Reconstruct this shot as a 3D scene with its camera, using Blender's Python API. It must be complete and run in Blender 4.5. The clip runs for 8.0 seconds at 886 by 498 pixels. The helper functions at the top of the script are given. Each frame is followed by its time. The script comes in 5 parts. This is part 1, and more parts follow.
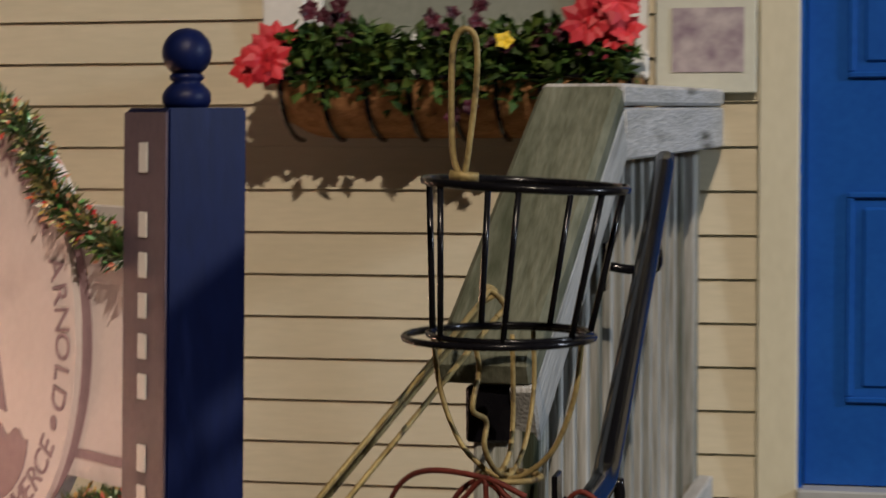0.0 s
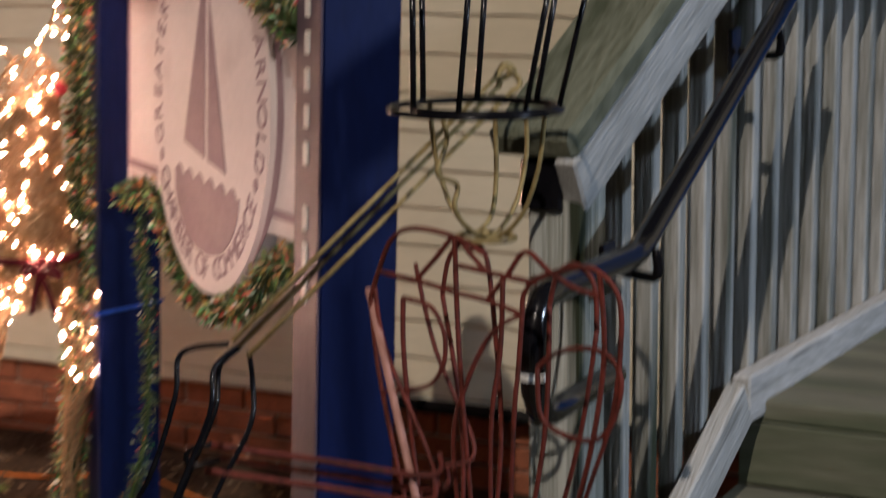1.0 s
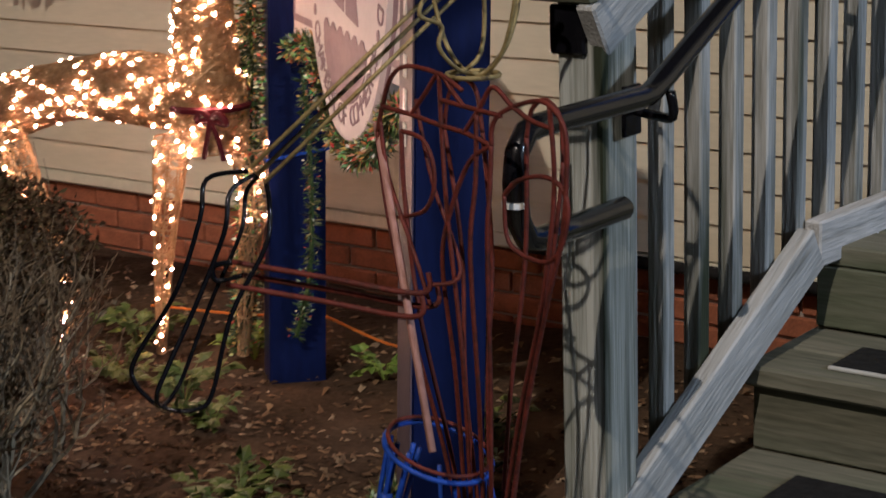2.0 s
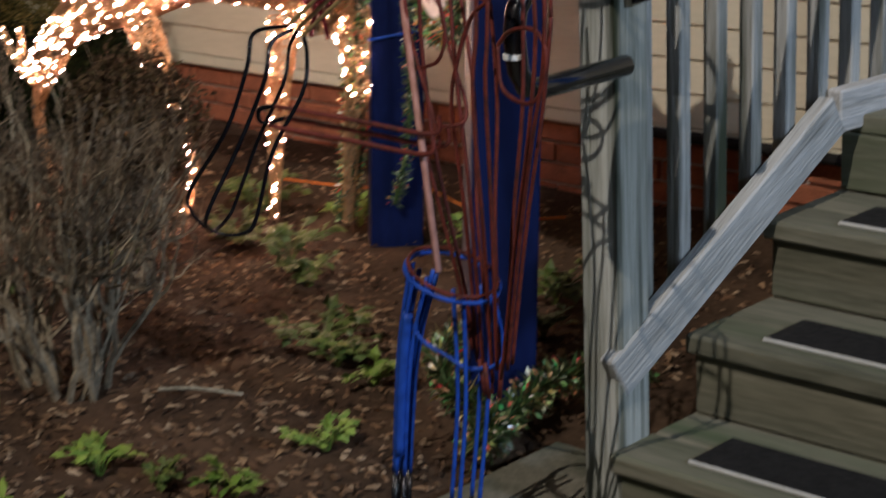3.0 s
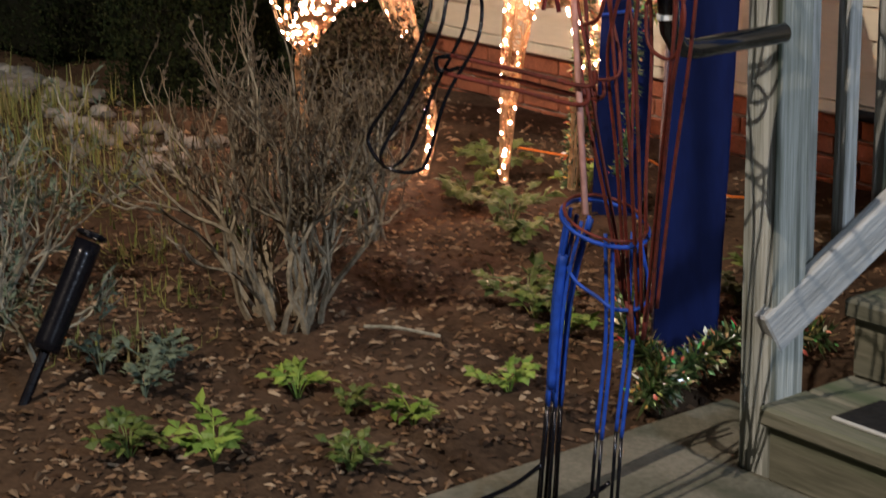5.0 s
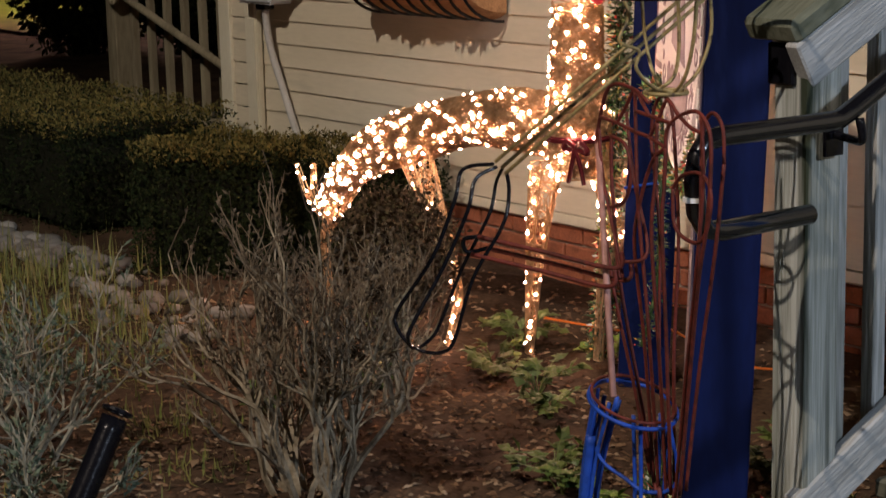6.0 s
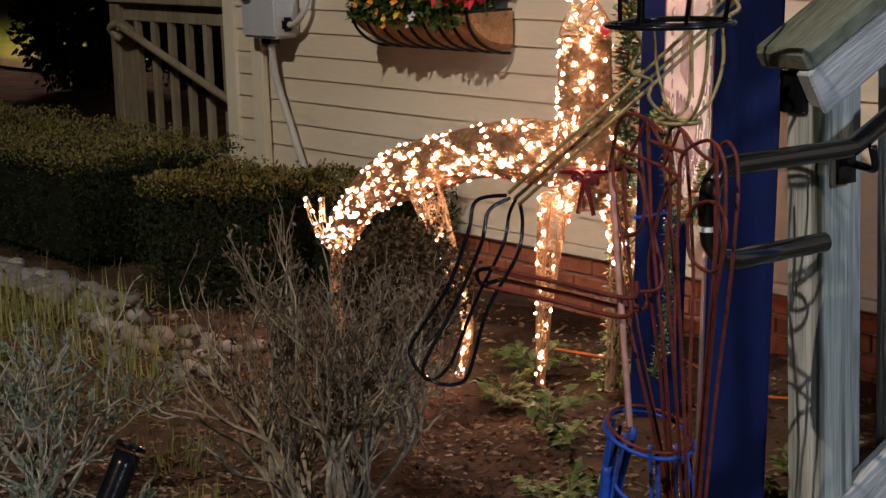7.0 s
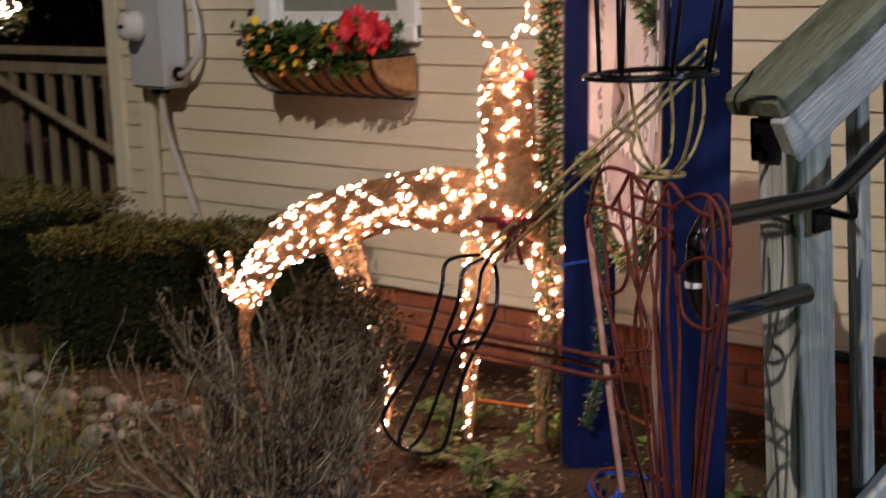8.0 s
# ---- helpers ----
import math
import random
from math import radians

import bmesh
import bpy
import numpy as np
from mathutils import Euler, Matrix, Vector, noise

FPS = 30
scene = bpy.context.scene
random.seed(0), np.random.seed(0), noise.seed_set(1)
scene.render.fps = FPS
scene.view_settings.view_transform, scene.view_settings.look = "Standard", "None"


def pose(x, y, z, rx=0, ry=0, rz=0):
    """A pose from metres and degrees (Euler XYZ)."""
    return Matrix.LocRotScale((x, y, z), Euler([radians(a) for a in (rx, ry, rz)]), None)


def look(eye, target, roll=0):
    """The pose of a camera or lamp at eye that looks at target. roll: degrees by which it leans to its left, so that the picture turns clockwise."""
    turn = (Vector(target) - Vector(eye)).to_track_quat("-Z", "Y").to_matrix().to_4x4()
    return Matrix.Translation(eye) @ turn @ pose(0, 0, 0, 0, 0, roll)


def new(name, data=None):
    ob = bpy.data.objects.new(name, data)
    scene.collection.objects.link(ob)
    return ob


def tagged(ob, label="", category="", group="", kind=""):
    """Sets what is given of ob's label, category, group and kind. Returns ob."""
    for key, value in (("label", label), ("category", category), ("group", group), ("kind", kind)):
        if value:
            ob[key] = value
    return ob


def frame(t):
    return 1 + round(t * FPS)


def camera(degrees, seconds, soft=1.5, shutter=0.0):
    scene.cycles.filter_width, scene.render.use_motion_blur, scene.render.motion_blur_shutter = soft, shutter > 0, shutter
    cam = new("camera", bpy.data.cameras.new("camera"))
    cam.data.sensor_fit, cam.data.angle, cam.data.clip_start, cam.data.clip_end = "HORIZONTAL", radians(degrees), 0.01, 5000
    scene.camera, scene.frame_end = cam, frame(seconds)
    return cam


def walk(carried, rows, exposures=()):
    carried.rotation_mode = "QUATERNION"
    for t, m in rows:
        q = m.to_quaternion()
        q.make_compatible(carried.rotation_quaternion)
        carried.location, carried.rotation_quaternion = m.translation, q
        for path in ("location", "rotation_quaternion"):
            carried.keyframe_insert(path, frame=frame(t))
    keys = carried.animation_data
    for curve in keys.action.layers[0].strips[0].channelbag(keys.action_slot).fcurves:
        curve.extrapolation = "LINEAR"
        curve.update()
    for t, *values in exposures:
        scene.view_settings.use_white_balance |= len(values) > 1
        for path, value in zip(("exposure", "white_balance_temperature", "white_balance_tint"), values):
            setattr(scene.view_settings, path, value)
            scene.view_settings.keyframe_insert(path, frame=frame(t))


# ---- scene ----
cam = camera(26.00, 8.0, soft=1.45, shutter=0.5)
PATH = [
    (0, (1.6722, -4.4458, 1.8509), (1.2745, -2.4911, 1.7065), -0.28),
    (0.5, (2.0050, -4.3700, 1.8030), (1.3385, -2.4950, 1.6285), 0.80),
    (1, (2.3460, -4.4387, 1.8472), (1.4558, -2.6837, 1.4901), -0.47),
    (1.5, (2.6103, -4.3738, 1.8432), (1.5478, -2.7414, 1.3890), -1.29),
    (2.8, (3.2242, -4.4683, 1.8068), (1.9370, -3.0317, 1.2784), -1.98),
    (3, (3.3150, -4.5062, 1.8060), (1.9983, -3.1093, 1.2450), -2.14),
    (3.5, (3.5434, -4.5028, 1.7795), (2.0788, -3.2609, 1.2201), -2.46),
    (4, (3.6451, -4.4862, 1.7535), (2.1590, -3.2766, 1.1804), -1.65),
    (4.2, (3.6521, -4.4737, 1.7465), (2.1541, -3.2845, 1.1620), -1.66),
    (5.3, (3.6908, -4.4963, 1.7829), (2.1388, -3.3427, 1.2726), -1.11),
    (5.5, (3.6830, -4.4947, 1.7876), (2.1198, -3.3348, 1.3284), -1.03),
    (6, (3.6729, -4.4908, 1.8118), (2.0957, -3.3255, 1.4185), -1.41),
    (6.5, (3.6674, -4.5028, 1.8151), (2.0844, -3.3378, 1.4451), -1.87),
    (7, (3.6610, -4.5042, 1.8115), (2.0769, -3.3377, 1.4511), -2.02),
    (7.5, (3.5942, -4.5110, 1.8190), (2.0282, -3.3202, 1.4591), -2.56),
    (8, (3.4228, -4.5820, 1.8398), (1.9317, -3.2902, 1.5115), -2.96),
]
walk(cam, [(t, look(eye, target, roll)) for t, eye, target, roll in PATH],
     exposures=[(0, 0.06, 6500, 15), (0.5, 0.04, 6000, 16), (1.5, -0.04, 5900, 16), (4.0, 0.28, 5600, 12), (5.5, 0.50, 6300, 17), (6.0, 0.17, 6100, 17), (6.5, 0.14, 6000, 17), (8, 0.17, 5950, 17)])

# ---------- light ----------
world = bpy.data.worlds.new("night")
world.use_nodes = True
scene.world = world
wn = world.node_tree.nodes["Background"]
wn.inputs[0].default_value = (0.055, 0.062, 0.085, 1)
wn.inputs[1].default_value = 0.01


def lamp(name, kind, m, energy, colour, size=0.2, spot=None):
    data = bpy.data.lights.new(name, kind)
    data.energy, data.color = energy, colour
    if kind != "SUN":
        data.shadow_soft_size = size
    if spot:
        data.spot_size, data.spot_blend = radians(spot), 1.0
    ob = new(name, data)
    ob.matrix_world = m
    return ob


lamp("street_light", "SPOT", look((3.65, -11.2, 11.0), (0.2, -0.9, 0.9)), 4600, (1.0, 0.84, 0.65), 0.07, 62)
lamp("parking_light", "SPOT", look((9.8, -2.6, 4.6), (1.4, -1.0, 1.0)), 1350, (0.77, 0.89, 1.0), 0.35, 46)
lamp("sign_flood", "SPOT", look((0.22, -1.93, 0.34), (0.06, -1.15, 1.58)), 25, (1.0, 0.66, 0.54), 0.10, 62)

# ---------- materials ----------


def mat(name, a, b=None, rough=0.7, metal=0.0, scale=8.0, bump=0.15, stretch=(1, 1, 1), fine=60.0, spread=0.15, wear=None, spec=0.25, slope=0.0):
    """Two-scale procedural surface between the colours a and b, in object or world metres."""
    m = bpy.data.materials.new(name)
    m.use_nodes = True
    nt = m.node_tree
    n, l = nt.nodes, nt.links
    p = n["Principled BSDF"]
    p.inputs["Roughness"].default_value, p.inputs["Metallic"].default_value = rough, metal
    p.inputs["Specular IOR Level"].default_value = spec
    b = b or tuple(c * 0.7 for c in a)
    geo = n.new("ShaderNodeNewGeometry")
    mp = n.new("ShaderNodeMapping")
    mp.vector_type = "TEXTURE"
    mp.inputs["Rotation"].default_value = (slope, 0, 0)
    mp.inputs["Scale"].default_value = tuple(1 / v for v in stretch)
    l.new(geo.outputs["Position"], mp.inputs[0])
    info = n.new("ShaderNodeObjectInfo")
    add = n.new("ShaderNodeVectorMath")
    add.operation = "ADD"
    mul = n.new("ShaderNodeMath")
    mul.operation = "MULTIPLY"
    mul.inputs[1].default_value = 7.0
    l.new(info.outputs["Random"], mul.inputs[0])
    l.new(mp.outputs[0], add.inputs[0])
    l.new(mul.outputs[0], add.inputs[1])
    big, small = n.new("ShaderNodeTexNoise"), n.new("ShaderNodeTexNoise")
    big.inputs["Scale"].default_value, small.inputs["Scale"].default_value = scale, fine
    big.inputs["Detail"].default_value, small.inputs["Detail"].default_value = 4, 3
    for t in (big, small):
        l.new(add.outputs[0], t.inputs["Vector"])
    mixn = n.new("ShaderNodeMath")
    mixn.operation = "MULTIPLY_ADD"
    mixn.inputs[1].default_value = 0.45
    l.new(small.outputs[0], mixn.inputs[0])
    half = n.new("ShaderNodeMath")
    half.operation = "MULTIPLY"
    half.inputs[1].default_value = 0.6
    l.new(big.outputs[0], half.inputs[0])
    l.new(half.outputs[0], mixn.inputs[2])
    ramp = n.new("ShaderNodeValToRGB")
    ramp.color_ramp.elements[0].position, ramp.color_ramp.elements[1].position = 0.5 - spread, 0.5 + spread
    ramp.color_ramp.elements[0].color, ramp.color_ramp.elements[1].color = (*b, 1), (*a, 1)
    l.new(mixn.outputs[0], ramp.inputs[0])
    colour = ramp.outputs[0]
    if wear:
        wc, lo, hi, ws = wear
        wt = n.new("ShaderNodeTexNoise")
        wt.inputs["Scale"].default_value = ws
        wt.inputs["Detail"].default_value = 6
        l.new(add.outputs[0], wt.inputs["Vector"])
        wr = n.new("ShaderNodeValToRGB")
        wr.color_ramp.elements[0].position, wr.color_ramp.elements[1].position = lo, hi
        l.new(wt.outputs[0], wr.inputs[0])
        mx = n.new("ShaderNodeMixRGB")
        mx.inputs[2].default_value = (*wc, 1)
        l.new(wr.outputs[0], mx.inputs[0])
        l.new(colour, mx.inputs[1])
        colour = mx.outputs[0]
    l.new(colour, p.inputs["Base Color"])
    if bump:
        bp = n.new("ShaderNodeBump")
        bp.inputs["Strength"].default_value, bp.inputs["Distance"].default_value = bump, 0.01
        l.new(mixn.outputs[0], bp.inputs["Height"])
        l.new(bp.outputs[0], p.inputs["Normal"])
    return m


def island(name, colours, rough=0.6, spec=0.4, trans=0.0):
    """Leaves and chips: a colour picked for each piece from a row of colours."""
    m = bpy.data.materials.new(name)
    m.use_nodes = True
    n, l = m.node_tree.nodes, m.node_tree.links
    p = n["Principled BSDF"]
    p.inputs["Roughness"].default_value = rough
    p.inputs["Specular IOR Level"].default_value = spec
    g, r = n.new("ShaderNodeNewGeometry"), n.new("ShaderNodeValToRGB")
    r.color_ramp.interpolation = "LINEAR"
    while len(r.color_ramp.elements) < len(colours):
        r.color_ramp.elements.new(0.5)
    for i, c in enumerate(colours):
        r.color_ramp.elements[i].position = i / max(1, len(colours) - 1)
        r.color_ramp.elements[i].color = (*c, 1)
    l.new(g.outputs["Random Per Island"], r.inputs[0])
    l.new(r.outputs[0], p.inputs["Base Color"])
    return m


def glow(name, colour, strength):
    m = bpy.data.materials.new(name)
    m.use_nodes = True
    p = m.node_tree.nodes["Principled BSDF"]
    p.inputs["Base Color"].default_value = (*colour, 1)
    p.inputs["Emission Color"].default_value = (*colour, 1)
    p.inputs["Emission Strength"].default_value = strength
    return m


SIDING = mat("cream_vinyl_siding", (0.66, 0.60, 0.45), (0.58, 0.53, 0.39), 0.55, scale=1.3, fine=30, bump=0.05, stretch=(0.5, 1, 3), wear=((0.40, 0.38, 0.28), 0.62, 0.85, 3.0))
TRIM = mat("cream_painted_trim", (0.68, 0.65, 0.50), (0.60, 0.57, 0.43), 0.5, scale=3, bump=0.06, stretch=(1, 1, 0.4))
WHITE = mat("white_painted_wood", (0.78, 0.79, 0.76), (0.68, 0.69, 0.66), 0.45, scale=4, bump=0.05)
BLUEDOOR = mat("bright_blue_door_paint", (0.012, 0.10, 0.42), (0.008, 0.075, 0.35), 0.32, scale=3, bump=0.04)
NAVY = mat("navy_blue_post_paint", (0.0045, 0.011, 0.066), (0.0025, 0.006, 0.04), 0.45, scale=5, bump=0.12, stretch=(1, 1, 0.25), wear=((0.012, 0.024, 0.11), 0.63, 0.8, 14), spec=0.2)
WOODW = mat("weathered_grey_wood", (0.47, 0.48, 0.46), (0.12, 0.125, 0.10), 0.85, scale=9, fine=70, bump=0.6, stretch=(2.2, 2.2, 0.12), spread=0.15, wear=((0.045, 0.055, 0.032), 0.52, 0.68, 6))
NEWELW = mat("mould_stained_post_wood", (0.46, 0.48, 0.44), (0.15, 0.16, 0.125), 0.85, scale=8, fine=60, bump=0.7, stretch=(3.0, 3.0, 0.10), spread=0.13, wear=((0.03, 0.038, 0.022), 0.53, 0.66, 7))
WOODH = mat("weathered_grey_rail_wood", (0.58, 0.58, 0.57), (0.30, 0.30, 0.28), 0.85, scale=9, fine=80, bump=0.6, stretch=(2.2, 0.14, 2.2), spread=0.17, wear=((0.09, 0.09, 0.07), 0.58, 0.72, 9))
WOODS = mat("weathered_sloping_rail_wood", (0.50, 0.51, 0.50), (0.24, 0.245, 0.23), 0.85, scale=9, fine=80, bump=0.6, stretch=(2.2, 0.14, 2.2), spread=0.17, wear=((0.09, 0.09, 0.07), 0.58, 0.72, 9), slope=0.498)
WOODC = mat("grey_green_cap_wood", (0.20, 0.21, 0.155), (0.065, 0.073, 0.045), 0.9, scale=9, fine=70, bump=0.6, stretch=(1.6, 0.25, 0.8), spread=0.17, wear=((0.04, 0.05, 0.026), 0.5, 0.7, 7), slope=0.498)
DECK = mat("worn_grey_deck_boards", (0.22, 0.21, 0.155), (0.045, 0.05, 0.032), 0.9, scale=7, fine=60, bump=0.55, stretch=(0.16, 1.6, 1.6), spread=0.24, wear=((0.07, 0.10, 0.05), 0.53, 0.75, 4))
BRICK = mat("red_brown_brick", (0.34, 0.12, 0.06), (0.20, 0.075, 0.04), 0.9, scale=20, fine=120, bump=0.5)
MORTAR = mat("grey_mortar", (0.36, 0.31, 0.26), (0.25, 0.21, 0.18), 0.95, scale=20, bump=0.4)
SOIL = mat("dark_mulch_soil", (0.095, 0.062, 0.038), (0.012, 0.008, 0.006), 0.95, scale=5, fine=55, bump=1.0, spread=0.2, wear=((0.10, 0.062, 0.038), 0.5, 0.72, 2.2), spec=0.08)
CONCRETE = mat("old_concrete", (0.19, 0.18, 0.14), (0.09, 0.09, 0.065), 0.9, scale=4, fine=90, bump=0.4, wear=((0.04, 0.05, 0.03), 0.48, 0.7, 5))
TUBEBLACK = mat("glossy_black_tube", (0.007, 0.007, 0.009), (0.005, 0.005, 0.006), 0.17, scale=4, bump=0.0, spec=0.8)
BLACKM = mat("black_enamel_metal", (0.008, 0.008, 0.010), (0.004, 0.004, 0.006), 0.2, metal=0.0, scale=20, bump=0.08)
RUBBER = mat("black_rubber_mat", (0.014, 0.014, 0.014), (0.007, 0.007, 0.007), 0.85, scale=60, bump=0.5)
RUST = mat("rust_red_painted_wire", (0.17, 0.032, 0.022), (0.06, 0.016, 0.012), 0.6, scale=30, fine=160, bump=0.3, wear=((0.05, 0.02, 0.015), 0.55, 0.75, 40))
BRASS = mat("faded_yellow_painted_wire", (0.40, 0.31, 0.13), (0.20, 0.15, 0.065), 0.5, metal=0.2, scale=30, fine=160, bump=0.3, wear=((0.07, 0.05, 0.03), 0.58, 0.7, 45))
BLUEW = mat("blue_painted_wire", (0.02, 0.075, 0.42), (0.012, 0.045, 0.26), 0.5, scale=30, bump=0.2)
PINKROD = mat("faded_pink_rod", (0.45, 0.24, 0.20), (0.33, 0.17, 0.14), 0.6, scale=30, bump=0.2)
SIGNW = mat("off_white_sign_paint", (0.78, 0.72, 0.69), (0.71, 0.65, 0.62), 0.5, scale=5, bump=0.06, wear=((0.5, 0.44, 0.42), 0.6, 0.85, 4))
SIGNP = mat("faded_mauve_sign_paint", (0.36, 0.255, 0.27), (0.28, 0.19, 0.21), 0.55, scale=12, bump=0.06)
METER = mat("grey_meter_enamel", (0.42, 0.44, 0.44), (0.36, 0.38, 0.38), 0.4, scale=6, bump=0.05)
PVC = mat("grey_pvc_conduit", (0.50, 0.50, 0.47), (0.42, 0.42, 0.39), 0.45, scale=9, bump=0.05)
COIR = mat("brown_coir_liner", (0.48, 0.25, 0.105), (0.26, 0.125, 0.05), 0.95, scale=30, fine=140, bump=0.9)
TWIG = mat("grey_bare_twig", (0.34, 0.29, 0.20), (0.11, 0.09, 0.06), 0.9, scale=15, fine=80, bump=0.3)
FINETWIG = mat("brown_fine_twig", (0.20, 0.15, 0.095), (0.06, 0.045, 0.028), 0.9, scale=12, fine=80, bump=0.2)
TWIGL = mat("pale_dry_twig", (0.35, 0.33, 0.25), (0.13, 0.12, 0.085), 0.9, scale=15, fine=80, bump=0.3)
STONE = island("river_stone", [(0.20, 0.19, 0.165), (0.10, 0.095, 0.085), (0.27, 0.255, 0.225), (0.15, 0.13, 0.11), (0.22, 0.20, 0.175)], 0.85, 0.2)
CHIP = island("mulch_chip", [(0.16, 0.092, 0.052), (0.02, 0.013, 0.009), (0.24, 0.15, 0.085), (0.06, 0.035, 0.021), (0.38, 0.28, 0.18)], 0.9, 0.1)
DRYLEAF = island("dry_leaf", [(0.20, 0.115, 0.055), (0.10, 0.06, 0.03), (0.30, 0.19, 0.10), (0.15, 0.11, 0.07)], 0.8, 0.2)
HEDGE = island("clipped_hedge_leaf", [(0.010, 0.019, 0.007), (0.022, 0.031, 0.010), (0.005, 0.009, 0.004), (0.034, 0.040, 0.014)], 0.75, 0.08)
# Paler leaf for hedge tops only: light from above put in the colour.
HEDGETOP = island("hedge_lit_top_leaf", [(0.15, 0.125, 0.035), (0.22, 0.165, 0.048), (0.07, 0.068, 0.021), (0.17, 0.15, 0.042)], 0.75, 0.1)
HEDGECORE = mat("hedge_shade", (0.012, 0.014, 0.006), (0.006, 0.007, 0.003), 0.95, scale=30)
LEAF = island("fresh_green_leaf", [(0.16, 0.26, 0.035), (0.09, 0.17, 0.025), (0.25, 0.34, 0.055), (0.12, 0.20, 0.035)], 0.5)
LEAFD = island("dark_green_leaf", [(0.03, 0.065, 0.018), (0.02, 0.045, 0.014), (0.05, 0.09, 0.025), (0.04, 0.06, 0.02)], 0.5)
BOXLEAF = island("pansy_leaf", [(0.03, 0.075, 0.016), (0.065, 0.125, 0.024), (0.016, 0.036, 0.01), (0.11, 0.165, 0.03)], 0.6, 0.2)
GREYLEAF = island("grey_green_leaf", [(0.11, 0.14, 0.09), (0.07, 0.10, 0.07), (0.16, 0.19, 0.11)], 0.7)
GRASS = island("lawn_blade", [(0.12, 0.15, 0.03), (0.20, 0.19, 0.05), (0.07, 0.09, 0.02), (0.24, 0.20, 0.085)], 0.6)
RED = island("red_petal", [(0.55, 0.02, 0.03), (0.70, 0.05, 0.06), (0.42, 0.015, 0.03)], 0.5)
ORANGE = island("orange_petal", [(0.75, 0.28, 0.02), (0.8, 0.38, 0.03), (0.65, 0.2, 0.015)], 0.5)
YELLOW = island("yellow_petal", [(0.8, 0.55, 0.02), (0.85, 0.62, 0.05)], 0.5)
WINE = island("wine_petal", [(0.04, 0.006, 0.014), (0.09, 0.010, 0.026), (0.018, 0.006, 0.012)], 0.5)
WPETAL = island("white_petal", [(0.75, 0.74, 0.68), (0.65, 0.66, 0.66)], 0.5)
TINSEL = island("tinsel_green", [(0.025, 0.06, 0.02), (0.05, 0.10, 0.025), (0.015, 0.035, 0.012), (0.09, 0.13, 0.04), (0.22, 0.18, 0.07)], 0.3, 0.8)
SPARK = island("tinsel_foil", [(0.75, 0.05, 0.07), (0.85, 0.70, 0.40), (0.10, 0.55, 0.14), (0.75, 0.06, 0.08), (0.80, 0.50, 0.14), (0.12, 0.5, 0.16), (0.85, 0.8, 0.7)], 0.25, 1.0)
GOLDWIRE = mat("gold_wire_mesh", (0.60, 0.39, 0.21), (0.36, 0.22, 0.11), 0.4, metal=0.5, scale=30, bump=0.1)
BULB = glow("warm_fairy_bulb", (1.0, 0.56, 0.37), 205.0)
GLASS = mat("dark_window_pane", (0.30, 0.32, 0.27), (0.24, 0.26, 0.22), 0.08, scale=1, bump=0.0, spec=0.8)
BLIND = mat("pale_blind", (0.66, 0.70, 0.62), (0.58, 0.62, 0.55), 0.7, scale=2, bump=0.05)
PAPER = mat("pale_paper_board", (0.62, 0.64, 0.55), (0.56, 0.58, 0.50), 0.6, scale=3, bump=0.02)
PHOTO = mat("faded_violet_print", (0.52, 0.47, 0.48), (0.25, 0.19, 0.24), 0.5, scale=9, fine=30, bump=0.0, spread=0.12)

# ---------- mesh tools ----------


def link(name, bm, material, parent=None, label="", smooth=False):
    me = bpy.data.meshes.new(name)
    bm.to_mesh(me)
    bm.free()
    for m in (material if isinstance(material, (list, tuple)) else [material]):
        me.materials.append(m)
    if smooth:
        for p in me.polygons:
            p.use_smooth = True
    ob = new(name, me)
    if parent is not None:
        ob.parent = parent
    if label:
        ob["label"] = label
    return ob


part = link


def raw(name, verts, faces, material, parent=None, label="", smooth=False, mats=None):
    me = bpy.data.meshes.new(name)
    me.from_pydata(verts, [], faces)
    for m in (material if isinstance(material, (list, tuple)) else [material]):
        me.materials.append(m)
    if mats is not None:
        me.polygons.foreach_set("material_index", mats)
    if smooth:
        me.polygons.foreach_set("use_smooth", [True] * len(me.polygons))
    me.update()
    ob = new(name, me)
    if parent is not None:
        ob.parent = parent
    if label:
        ob["label"] = label
    return ob


def thing(name, label, category, at=(0, 0, 0), group="", kind=""):
    ob = new(name)
    ob.empty_display_size = 0.1
    ob.location = at
    return tagged(ob, label, category, group, kind)


def box(x0, x1, y0, y1, z0, z1, bevel=0.0, seg=1, bm=None):
    bm = bm or bmesh.new()
    r = bmesh.ops.create_cube(bm, size=1)
    for v in r["verts"]:
        v.co = Vector(((x0 + x1) / 2 + v.co.x * (x1 - x0), (y0 + y1) / 2 + v.co.y * (y1 - y0), (z0 + z1) / 2 + v.co.z * (z1 - z0)))
    if bevel:
        es = list({e for v in r["verts"] for e in v.link_edges})
        bmesh.ops.bevel(bm, geom=es, offset=bevel, segments=seg, affect="EDGES", clamp_overlap=True)
    return bm


def prism(a, b, w, h, bevel=0.003, up=(0, 0, 1), bm=None):
    """A beam of the width w and height h from a to b."""
    a, b = Vector(a), Vector(b)
    d = (b - a).normalized()
    side = d.cross(Vector(up)).normalized()
    top = side.cross(d)
    bm = bm or bmesh.new()
    r = bmesh.ops.create_cube(bm, size=1)
    for v in r["verts"]:
        c = v.co.copy()
        v.co = (a + b) / 2 + d * c.y * (b - a).length + side * c.x * w + top * c.z * h
    if bevel:
        es = list({e for v in r["verts"] for e in v.link_edges})
        bmesh.ops.bevel(bm, geom=es, offset=bevel, segments=1, affect="EDGES")
    return bm


